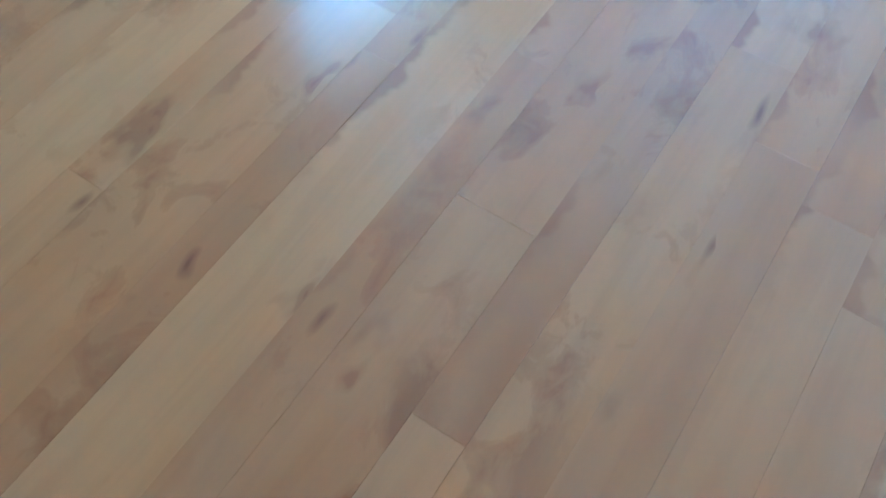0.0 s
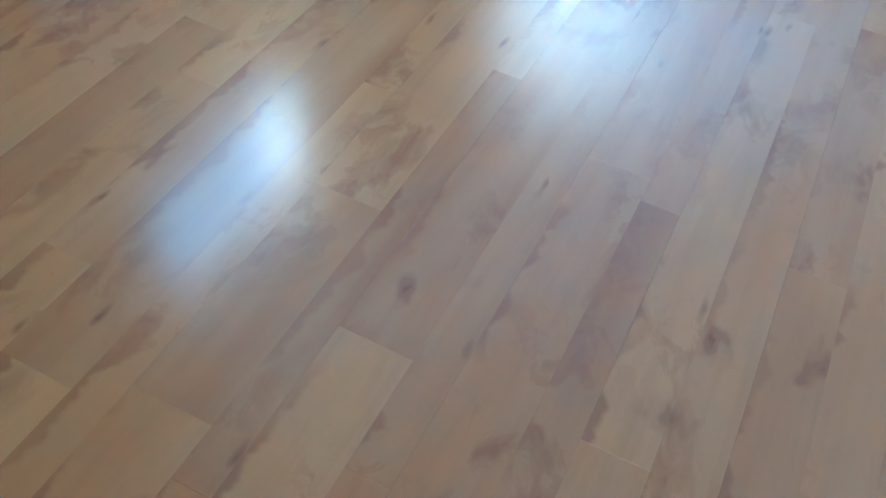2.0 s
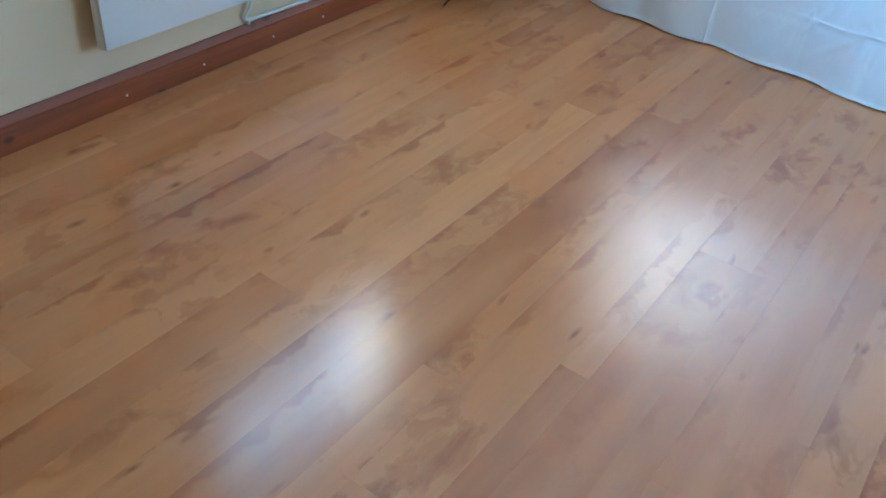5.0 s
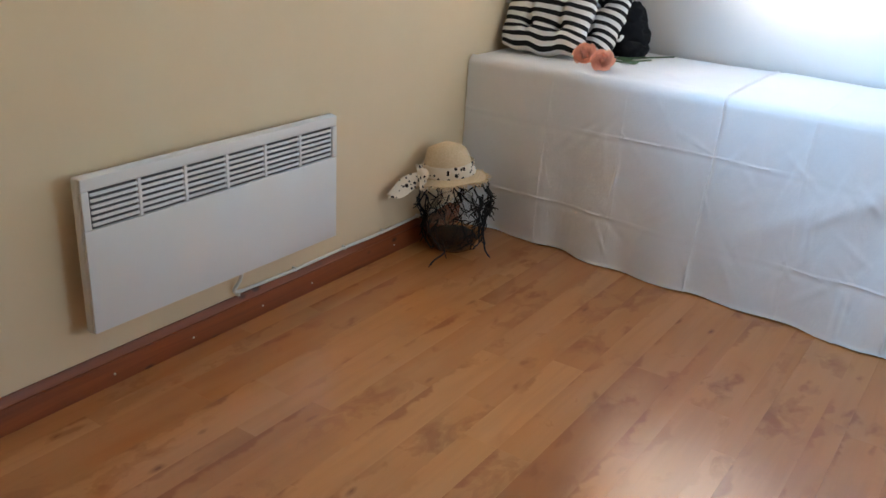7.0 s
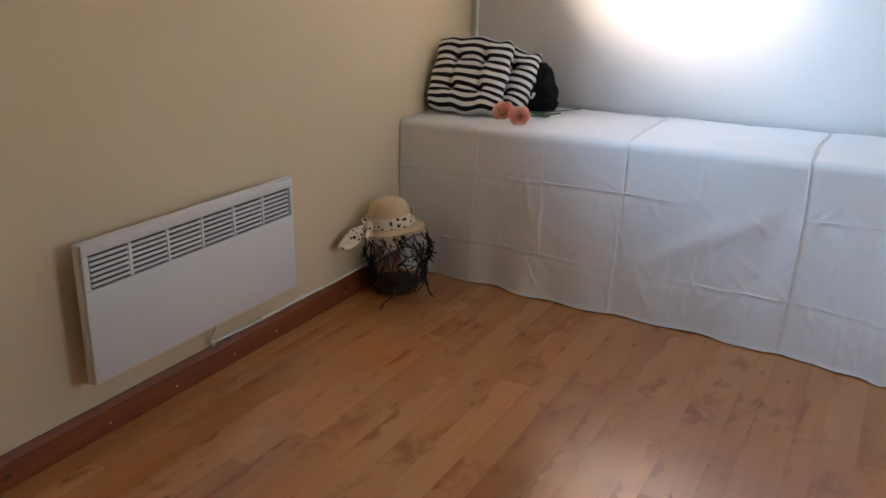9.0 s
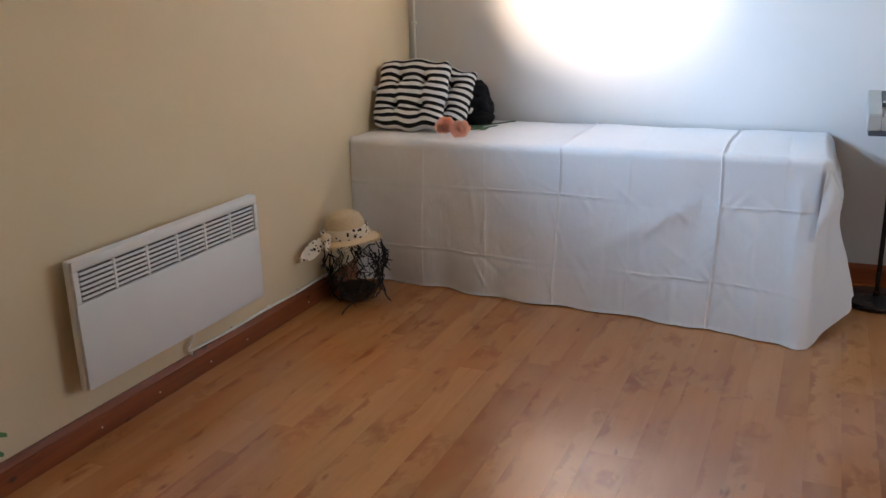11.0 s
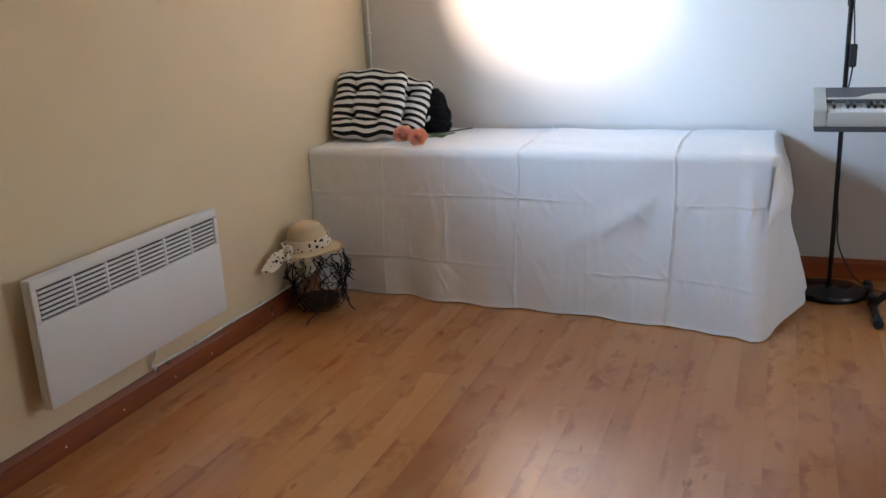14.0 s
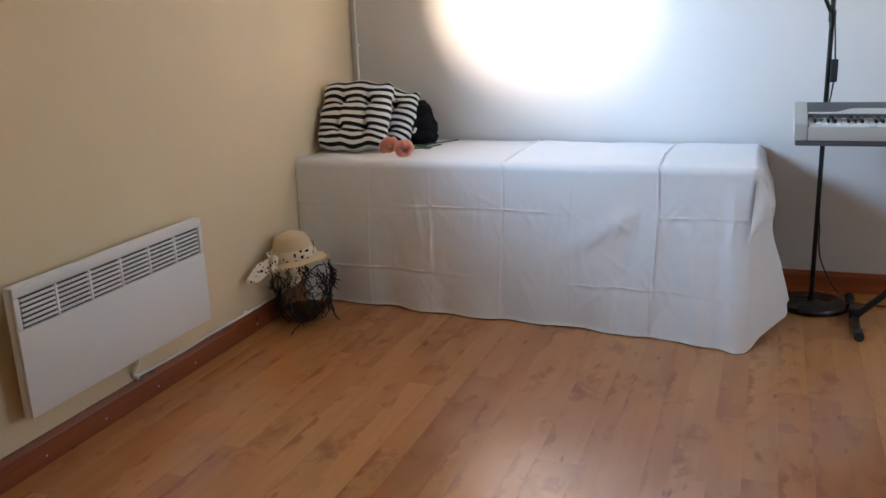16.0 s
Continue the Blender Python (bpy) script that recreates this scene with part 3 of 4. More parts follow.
# ---- cushions, roses, black bundle ----
def cushion(m, label, seed, ties):
    """Tufted square seat pad; local x across, y up its face, z its thickness."""
    ob = thing("seat_cushion", label, "cushion", m, "striped cushions")
    n, s, t = 56, 0.352, 0.056
    tufts = [(sx * 0.064, sy * 0.066) for sx in (-1, 1) for sy in (-1, 1)]

    def point(i, j, top):
        u, v = 2 * i / n - 1, 2 * j / n - 1
        k = 1 - 0.02 * (u * u + v * v) - 0.07 * (u * v) ** 4
        x, y = u * s / 2 * (k + 0.02), v * s / 2 * (k + 0.02)
        x += 0.006 * noise.noise((u * 2.0, v * 2.0, seed)) + 0.004 * math.sin(9 * v + seed) * u
        y += 0.006 * noise.noise((u * 2.0, v * 2.0, seed + 7)) + 0.005 * math.sin(8 * u) * v
        x0, y0 = x, y
        edge = max(0, 1 - max(abs(u), abs(v)) ** 4) ** 0.5
        z = t * edge * (1 + 0.12 * noise.noise((u * 3, v * 3, seed + 3)))
        for a, b in tufts:
            d = math.hypot(x - a, y - b)
            z -= 0.040 * math.exp(-(d / 0.026) ** 2) * edge
            z -= 0.013 * edge * math.exp(-((x - a) / 0.013) ** 2) * math.exp(-abs(y - b) / 0.08)
            z -= 0.013 * edge * math.exp(-((y - b) / 0.013) ** 2) * math.exp(-abs(x - a) / 0.08)
        pull = [(a - x0, b - y0, math.exp(-(math.hypot(x0 - a, y0 - b) / 0.05) ** 2)) for a, b in tufts]
        x += 0.28 * sum(k[0] * k[2] for k in pull)
        y += 0.28 * sum(k[1] * k[2] for k in pull)
        y += 0.006 * v * (math.cos(3.6 * math.pi * u / 2 * 0.9) - 0.3) * abs(v)
        return (x, y, z if top else -z)

    bm = bmesh.new()
    uv = bm.loops.layers.uv.new("cloth")
    for top in (True, False):
        vs = [[bm.verts.new(point(i, j, top)) for i in range(n + 1)] for j in range(n + 1)]
        for j in range(n):
            for i in range(n):
                q = ((j, i), (j, i + 1), (j + 1, i + 1), (j + 1, i))
                q = q if top else q[::-1]
                face = bm.faces.new([vs[r][c] for r, c in q])
                for loop, (r, c) in zip(face.loops, q):
                    loop[uv].uv = (c / n * s, r / n * s)
    bmesh.ops.remove_doubles(bm, verts=bm.verts, dist=1e-4)
    part("pad", bm, M_STRIPE, ob, smooth=80)
    for a, b in tufts:
        bm = bmesh.new()
        bmesh.ops.create_uvsphere(bm, u_segments=10, v_segments=6, radius=0.004)
        part("tuft", bm, M_BLACK_WOOL, ob, m=pose(a, b, 0.013) @ Matrix.Diagonal((1, 1, 0.6, 1)))
    for x, y in ties:
        pts = bend([(x, y, 0), (x * 1.06, y - 0.006, 0.012), (x * 1.09, y + 0.01, 0.016), (x * 1.04, y + 0.016, 0.004)], 5)
        part("tie", tube(pts, 0.006, 6), M_STRIPE, ob)
    return ob


cushion(pose(0.192, -0.395, TOP + 0.162, 60, 0, 3), "black and white striped tufted seat cushion leaning upright", 1.0, ((-0.178, 0.02),))
cushion(pose(0.256, -0.262, TOP + 0.128, 50, 0, 8) @ pose(0, 0, 0, 0, 0, -7), "black and white striped seat cushion behind another one", 5.0, ((0.180, -0.05),))


def black_bundle():
    """Crumpled black knitwear."""
    bm = bmesh.new()
    for c, r in (((0.378, -0.15, 0.77), (0.10, 0.085, 0.105)), ((0.423, -0.16, 0.80), (0.065, 0.07, 0.075)), ((0.443, -0.175, 0.745), (0.072, 0.08, 0.075)), ((0.463, -0.2, 0.705), (0.062, 0.075, 0.045)), ((0.398, -0.2, 0.71), (0.08, 0.07, 0.05))):
        own = bmesh.new()
        bmesh.ops.create_icosphere(own, subdivisions=4, radius=1)
        for v in own.verts:
            p = Vector(v.co)
            k = 1 + 0.2 * noise.noise(p * 1.9 + Vector(c) * 9) + 0.14 * noise.noise(p * 4.5 + Vector(c) * 5)
            v.co = Vector(c) + Vector((p.x * r[0], p.y * r[1], p.z * r[2])) * k
            v.co.z = max(v.co.z, TOP + 0.004)
        merge(bm, own)
    tagged(part("black_garment", bm, M_BLACK_WOOL, label="crumpled black knitted garment on the sheet", smooth=70), category="garment")


black_bundle()


def rose(m, label, stem):
    ob = thing("rose", label, "flower", m, "peach roses")
    # an opening bud: the inner petals stand upright in a spiral, the outer ones lean and roll outwards
    for layer, (count, r, top, lean) in enumerate(((2, 0.0065, 0.044, 0.55), (3, 0.013, 0.043, 0.50), (3, 0.020, 0.041, 0.45), (4, 0.027, 0.037, 0.38), (5, 0.034, 0.030, 0.30), (6, 0.041, 0.021, 0.22))):
        for k in range(count):
            a0 = 2 * math.pi * k / count + layer * 0.8
            wide = math.pi / count * 1.30
            rows = []
            for j in range(9):
                v = j / 8
                row = []
                for i in range(9):
                    u = i / 8 * 2 - 1
                    rise = v * (1 - 0.16 * u * u * v)
                    rr = r * (lean + (1 - lean) * math.sin(math.pi / 2 * rise) ** 0.8) * (1 + 0.09 * u) + (0.0045 * v ** 6 if layer > 1 else 0)
                    z = top * rise - (0.0045 * v ** 7 if layer > 1 else 0) + 0.0012 * math.sin(4 * u + k + 2 * layer) * v
                    a = a0 + u * wide * (0.75 + 0.25 * math.sin(math.pi * min(1, v + 0.2)))
                    row.append((rr * math.cos(a), rr * math.sin(a), z))
                rows.append(row)
            part("petal", sheet_mesh("petal", rows, M_PETAL, 0.0005, 70), None, ob)
    part("stem", tube(bend([(0, 0, -0.005), *stem], 6), 0.0028, 6), M_LEAF, ob, "dark green stem")
    for k in range(5):
        a = 2 * math.pi * k / 5
        rows = [[((0.006 + 0.026 * v) * math.cos(a + u * 0.3 * (1 - v)), (0.006 + 0.026 * v) * math.sin(a + u * 0.3 * (1 - v)), -0.004 - 0.004 * v) for u in (-1, 0, 1)] for v in (0, 0.5, 1)]
        part("sepal", sheet_mesh("sepal", rows, M_LEAF, 0.0006, 70), None, ob, "dark green sepal")
    for t, turn in ((0.45, 0.6), (0.6, -0.7)):
        p = Vector(stem[1])
        q = p + Vector((stem[-1][0] * 0.12 + 0.03 * turn, stem[-1][1] * 0.12, stem[-1][2] * 0.12))
        side = (q - p).cross(Vector((0, 0.3, 1))).normalized()
        rows = [[p + (q - p) * v * 1.3 + side * u * 0.015 * math.sin(math.pi * min(1, v * 0.92 + 0.06)) for u in (-1, 0, 1)] for v in (0, 0.2, 0.45, 0.7, 0.9, 1.0)]
        part("leaf", sheet_mesh("leaf", rows, M_LEAF, 0.0006, 70), None, ob, "dark green leaf")
    return ob


def rose_at(x, y, z, face, stem_to, label):
    m = Matrix.Translation((x, y, z)) @ Vector(face).to_track_quat("Z", "Y").to_matrix().to_4x4()
    back = m.inverted()
    stem = [back @ Vector(p) for p in stem_to]
    return rose(m, label, [tuple(p) for p in stem])


rose_at(0.418, -0.525, TOP + 0.040, (0.03, -0.75, 0.66), [(0.395, -0.43, TOP + 0.03), (0.45, -0.34, TOP + 0.014), (0.60, -0.10, TOP + 0.012)], "peach artificial rose lying on the white sheet")
rose_at(0.503, -0.556, TOP + 0.031, (0.17, -0.75, 0.66), [(0.468, -0.465, TOP + 0.024), (0.51, -0.37, TOP + 0.012), (0.56, -0.24, TOP + 0.01)], "peach artificial rose with dark green leaves")


# ---- the vase with its twig cage, and the hat on it ----
VASE = Vector((0.152, -0.935, 0))


def vase():
    ob = thing("vase", "round glass vase of dark gravel in a black twig cage", "vase", Matrix.Translation(VASE))
    prof = [(0.0, 0.002), (0.060, 0.002), (0.078, 0.012), (0.098, 0.05), (0.107, 0.095), (0.100, 0.145), (0.078, 0.185), (0.066, 0.2), (0.066, 0.215),
            (0.063, 0.215), (0.063, 0.2), (0.075, 0.183), (0.097, 0.144), (0.1035, 0.095), (0.095, 0.052), (0.075, 0.016), (0.058, 0.006), (0.0, 0.006)]
    part("bowl", lathe(prof, 40), M_GLASS, ob, "clear glass bowl")
    part("gravel", lathe([(0, 0.0065), (0.056, 0.0065), (0.074, 0.017), (0.090, 0.046), (0.088, 0.058), (0.05, 0.066), (0.0, 0.063)], 32,
                         wobble=lambda p, a, r, z: p + Vector((0, 0, 0.004 * noise.noise(p * 60) if z > 0.05 else 0))), M_SAND, ob, "dark gravel in the bowl")
    rng = random.Random(11)
    for k in range(50):
        a = rng.uniform(0, 2 * math.pi)
        h = rng.uniform(0.12, 0.268)
        p = [a, h]
        line = []
        drift = rng.choice((-1, 1))
        for s in range(rng.randint(5, 9)):
            r = 0.124 + 0.012 * math.sin(9 * p[1] / 0.22) + rng.uniform(-0.004, 0.012) - 0.5 * max(0, 0.10 - p[1])
            line.append(Vector((r * math.cos(p[0]), r * math.sin(p[0]), max(0.006, p[1]))))
            p[0] += drift * rng.uniform(0.03, 0.26)
            p[1] -= rng.uniform(0.004, 0.038)
            drift = drift if rng.random() < 0.6 else -drift
        if len(line) > 2:
            bm = tube(line, [0.0034 - 0.0016 * i / len(line) for i in range(len(line))], 6)
            for s in range(1, len(line) - 1):
                if rng.random() < 0.75:
                    way = (line[s] - line[s - 1]).normalized()
                    off = Vector((rng.uniform(-1, 1), rng.uniform(-1, 1), rng.uniform(-0.8, 0.5))) * 0.7 + way
                    out = Vector((line[s].x, line[s].y, 0)).normalized() * 0.25
                    e = line[s] + (off + out).normalized() * rng.uniform(0.014, 0.034)
                    e.z = max(e.z, 0.005)
                    mid = (line[s] + e) / 2 + Vector((rng.uniform(-1, 1), rng.uniform(-1, 1), rng.uniform(-1, 1))) * 0.003
                    tube([line[s], mid, e], [0.0026, 0.0022, 0.0014], 5, bm)
            part("twig", bm, M_TWIG, ob)
    for pts in ([(0.02, -0.10, 0.06), (0.045, -0.118, 0.03), (0.035, -0.165, 0.012), (0.045, -0.215, 0.004)],
                [(0.1, 0.02, 0.12), (0.128, 0.01, 0.07), (0.15, -0.01, 0.035), (0.185, -0.03, 0.02)]):
        bm = tube(bend(pts, 3), [0.0034] * 9 + [0.0016], 6)
        tube([Vector(pts[1]), Vector(pts[1]) + Vector((0.022, -0.02, -0.012))], [0.0026, 0.0014], 5, bm)
        part("twig", bm, M_TWIG, ob)
    return ob


vase()


def hat(m):
    """Straw sun hat with a dotted scarf; origin at the middle of the brim."""
    ob = thing("straw_hat", "natural straw hat with dotted scarf resting on a vase", "hat", m)

    def shape(p, a, r, z):
        if z < 0.03:
            k = max(0.0, (r - 0.095) / 0.06)
            p.z -= k * (0.012 + 0.008 * math.sin(2 * a + 0.6) + 0.004 * math.sin(5 * a))
        else:
            p.x *= 1.06
            p.z += 0.006 * noise.noise((p.x * 14, p.y * 14, 1)) - 0.004 * math.exp(-(p.y / 0.02) ** 2) * (z > 0.11) * (r < 0.06)
        return p + Vector((noise.noise(p * 30), noise.noise(p * 30 + Vector((5, 0, 0))), noise.noise(p * 30 + Vector((0, 5, 0))))) * 0.0015

    crown = [(0.0, 0.126), (0.016, 0.122), (0.040, 0.112), (0.060, 0.103), (0.067, 0.097), (0.072, 0.086), (0.079, 0.066), (0.086, 0.040), (0.091, 0.014), (0.094, 0.004)]
    part("crown", lathe(crown, 56, wobble=shape), M_STRAW, ob, "woven straw crown")
    brim = [(0.094, 0.004), (0.103, 0.001), (0.112, -0.001), (0.124, -0.002), (0.134, -0.003), (0.134, -0.0055), (0.124, -0.0045), (0.11, -0.0035), (0.09, 0.0)]
    brim_part = part("brim", lathe(brim, 72, wobble=shape), M_STRAW, ob, "woven straw brim with frayed edge")
    rng = random.Random(4)
    bm = bmesh.new()
    for k in range(330):
        a = 2 * math.pi * k / 330 + rng.uniform(-0.015, 0.015)
        drop = 0.67 * (0.012 + 0.008 * math.sin(2 * a + 0.6) + 0.004 * math.sin(5 * a)) + 0.004
        p = Vector((0.133 * math.cos(a), 0.133 * math.sin(a), -drop))
        q = p + Vector((math.cos(a + rng.uniform(-0.6, 0.6)), math.sin(a + rng.uniform(-0.6, 0.6)), rng.uniform(-1.1, 0.2))) * rng.uniform(0.008, 0.021)
        tube([p, q], [0.0016, 0.0009], 4, bm)
    part("fringe", bm, M_STRAW, brim_part, "frayed straw ends")
    band = [(0.0945, 0.010), (0.0965, 0.008), (0.0955, 0.022), (0.093, 0.035), (0.091, 0.047), (0.0885, 0.050), (0.086, 0.049)]

    def rumple(p, a, r, z):
        p.x *= 1.06
        k = 1 + 0.02 * math.sin(3 * a + z * 130) + 0.018 * noise.noise((math.cos(a) * 5, math.sin(a) * 5, z * 60))
        return Vector((p.x * k, p.y * k, p.z + 0.004 * math.sin(2 * a)))

    part("scarf_band", lathe(band, 64, wobble=rumple), M_DOTS, ob, "cream cotton band with black dots")
    # knot and two tails
    a0 = radians(250)
    base = Vector((0.103 * math.cos(a0), 0.103 * math.sin(a0), 0.024))
    out = Vector((math.cos(a0), math.sin(a0), 0))
    side = Vector((-math.sin(a0), math.cos(a0), 0))
    for k, (way, length, width, sag) in enumerate(((Vector((-0.3, -1, 0)), 0.158, 0.075, 0.042), (Vector((0.35, -0.8, 0)), 0.055, 0.062, 0.04), (Vector((-0.2, -0.3, 0.5)), 0.04, 0.04, 0.0))):
        way = way.normalized()
        across = way.cross(Vector((0, 0, 1))).normalized() * 0.45 + Vector((0, 0, 0.9))
        rows = []
        for j in range(12):
            v = j / 11
            wd = width * (0.24 + 0.95 * math.sin(math.pi * 0.55 * v) - 0.85 * v ** 3)
            c = base + way * length * v + Vector((0, 0, -sag * v))
            rows.append([c + across * (u * wd / 2) + out * (0.008 * math.sin(7 * u + 5 * v + k) * (0.4 + v)) for u in np.linspace(-1, 1, 11)])
        part("scarf_tail", sheet_mesh("scarf_tail", rows, M_DOTS, 0.0012, 70), None, ob, "dotted cotton scarf tail")
    bm = bmesh.new()
    bmesh.ops.create_icosphere(bm, subdivisions=3, radius=0.021)
    for v in bm.verts:
        v.co = Vector((v.co.x, v.co.y, v.co.z * 1.1)) * (1 + 0.2 * noise.noise(v.co * 70)) + base + out * 0.006
    part("knot", bm, M_DOTS, ob, "dotted cotton knot", 70)
    return ob


hat(pose(VASE.x - 0.026, VASE.y - 0.012, 0.284, 2, 0, 0) @ pose(0, 0, 0, 0, -7, 0))


# ---- floor lamp and keyboard by the back wall ----
LAMP = Vector((2.236, -0.245, 0))


def floor_lamp():
    ob = thing("floor_lamp", "black steel floor lamp with round base and reading arm", "floor lamp", Matrix.Translation(LAMP))
    part("base", lathe([(0, 0), (0.142, 0), (0.146, 0.004), (0.146, 0.016), (0.140, 0.024), (0.05, 0.029), (0.016, 0.034), (0.013, 0.05), (0, 0.05)], 48), M_BLACK, ob)
    pole = part("pole", tube([(0, 0, 0.045), (0, 0, 0.9), (0, 0, 1.78)], 0.0095, 14), M_BLACK, ob)
    part("collar", tube([(0, 0, 1.19), (0, 0, 1.235)], 0.014, 14), M_BLACK, ob)
    part("reading_arm", tube(bend([(0, -0.004, 1.21), (-0.035, -0.01, 1.29), (-0.09, -0.02, 1.40), (-0.16, -0.03, 1.47)], 6), 0.0075, 10), M_BLACK, ob)
    part("reading_shade", lathe([(0.02, 0.02), (0.03, 0.0), (0.05, -0.05), (0.048, -0.05), (0.028, 0.0), (0.0, 0.018)], 24, at=(-0.185, -0.035, 1.47)), M_BLACK, ob)
    part("shade", lathe([(0.012, 1.77), (0.05, 1.775), (0.12, 1.80), (0.155, 1.85), (0.152, 1.85), (0.118, 1.804), (0.05, 1.78), (0.0, 1.778)], 36), M_BLACK, ob)
    part("switch", box(0.006, -0.022, 0.955, 0.034, 0.004, 1.045, 0.006, 3), M_RUBBER, ob, "black cord switch")
    cord = bend([(0.006, -0.012, 1.23), (0.014, -0.014, 1.15), (0.022, -0.01, 1.045)], 5)
    part("cord", tube(cord, 0.003, 6), M_RUBBER, ob, "black cord")
    cord = bend([(0.022, -0.01, 0.955), (0.016, -0.012, 0.90), (0.006, -0.013, 0.8), (0.006, -0.013, 0.42), (0.012, -0.013, 0.36), (0.014, -0.014, 0.28), (0.03, -0.01, 0.2), (0.08, 0.0, 0.10),
                 (0.135, 0.01, 0.045), (0.2, 0.04, 0.012), (0.34, 0.06, 0.005), (0.6, 0.1, 0.005)], 5)
    part("cord", tube(cord, 0.003, 6), M_RUBBER, ob, "black cord")
    return ob


floor_lamp()

KX, KY, KZ, KLEN = 2.118, -0.56, 0.742, 1.30


def keyboard():
    """Digital piano: local x along the keys, y from the player to the back."""
    ob = thing("digital_piano", "silver-grey digital piano with white and black keys", "keyboard", pose(KX, KY, KZ, 2, 0, 0))
    part("bottom_case", box(0.004, 0.004, 0.0, KLEN - 0.004, 0.29, 0.020, 0.004), M_KEYDARK, ob, "dark grey bottom case")
    part("front_rail", box(0.046, 0.0, 0.0205, KLEN - 0.046, 0.018, 0.074, 0.004), M_SILVER, ob)
    for x0 in (0.0, KLEN - 0.045):
        bm = bmesh.new()
        prof = [(0.0, 0.0205), (0.0, 0.080), (0.012, 0.090), (0.10, 0.098), (0.16, 0.104), (0.295, 0.128), (0.295, 0.0205)]
        a = [bm.verts.new((x0, y, z)) for y, z in prof]
        b = [bm.verts.new((x0 + 0.045, y, z)) for y, z in prof]
        bm.faces.new(a)
        bm.faces.new(b[::-1])
        for k in range(len(prof)):
            j = (k + 1) % len(prof)
            bm.faces.new((a[k], a[j], b[j], b[k]))
        bmesh.ops.bevel(bm, geom=bm.edges[:], offset=0.003, segments=2, affect="EDGES")
        part("end_cheek", bm, M_SILVER, ob)
    part("key_bed", box(0.046, 0.0185, 0.0205, KLEN - 0.046, 0.16, 0.052), M_KEYDARK, ob)
    bm = bmesh.new()
    prof = [(0.158, 0.06), (0.158, 0.098), (0.185, 0.104), (0.292, 0.125), (0.292, 0.06)]
    a = [bm.verts.new((0.0465, y, z)) for y, z in prof]
    b = [bm.verts.new((KLEN - 0.0465, y, z)) for y, z in prof]
    bm.faces.new(a)
    bm.faces.new(b)
    for k in range(len(prof)):
        j = (k + 1) % len(prof)
        bm.faces.new((a[k], a[j], b[j], b[k]))
    part("control_panel", bm, M_KEYDARK, ob, "dark grey sloping control panel")
    rows = [[(x, 0.160 + v * (0.055 if x > 0.22 else 0.012 + 0.043 * smooth_step(0.14, 0.22, x)), 0.1015 + 0.2 * v * (0.055 if x > 0.22 else 0.012 + 0.043 * smooth_step(0.14, 0.22, x)) ) for x in np.linspace(0.05, KLEN - 0.05, 60)] for v in (0, 0.5, 1)]
    rows.insert(0, [(x, 0.1572, 0.076) for x in np.linspace(0.05, KLEN - 0.05, 60)])
    part("trim_panel", sheet_mesh("trim_panel", rows, M_FELT, 0.002, 40), None, ob, "pale panel along the keys")
    white = mesh_of("white_key", box(0.0006, 0.0, 0, 0.0229, 0.135, 0.022, 0.002), M_KEYWHITE, 35)
    black = mesh_of("black_key", box(-0.0055, 0.0, 0, 0.0055, 0.088, 0.014, 0.003), M_KEYBLACK, 35)
    n = 51
    for k in range(n):
        x = 0.0485 + 0.0235 * k
        part("white_key", white, None, ob, m=pose(x, 0.0195, 0.0565))
        # the first visible sharps: one, then two, three, two
        if (k + 5) % 7 in (5, 0, 1, 3, 4) and k < n - 1:
            part("black_key", black, None, ob, m=pose(x + 0.0235, 0.0665, 0.0775))
    return ob


keyboard()


def keyboard_stand():
    ob = thing("keyboard_stand", "black steel folding stand under a digital piano", "stand", pose(0, 0, 0))
    x0, x1, y0, y1 = 2.395, 3.10, -0.64, -0.13
    ym = (y0 + y1) / 2
    for x in (x0, x1):
        foot = part("foot", tube([(x, y0 + 0.03, 0.018), (x, y1 - 0.03, 0.018)], 0.0155, 12), M_BLACK, ob)
        for y, s in ((y0, 1), (y1, -1)):
            part("rubber_foot", tube([(x, y, 0.019), (x, y + s * 0.05, 0.019)], 0.019, 12), M_RUBBER, foot, "black rubber end cap")
        part("foot_bracket", box(x - 0.02, ym - 0.03, 0.012, x + 0.02, ym + 0.03, 0.055, 0.006), M_BLACK, ob)
    zt = KZ - 0.026
    part("leg", tube([(x0 + 0.01, ym - 0.018, 0.03), (x1 - 0.02, ym - 0.018, zt - 0.01)], 0.0145, 12), M_BLACK, ob)
    part("leg", tube([(x1 - 0.01, ym + 0.018, 0.03), (x0 + 0.09, ym + 0.018, zt - 0.01)], 0.0145, 12), M_BLACK, ob)
    for x in (x0 + 0.085, x1 - 0.02):
        arm = part("support_arm", tube([(x, KY + 0.02, zt + 0.008), (x, KY + 0.27, zt + 0.016)], 0.014, 12), M_BLACK, ob)
        part("rubber_foot", tube([(x, KY + 0.005, zt + 0.0065), (x, KY + 0.05, zt + 0.0085)], 0.0175, 12), M_RUBBER, arm, "black rubber end cap")
    part("pivot_bolt", tube([((x0 + x1) / 2 + 0.02, ym - 0.045, 0.375), ((x0 + x1) / 2 + 0.02, ym + 0.045, 0.375)], 0.02, 12), M_BLACK, ob)
    return ob


keyboard_stand()


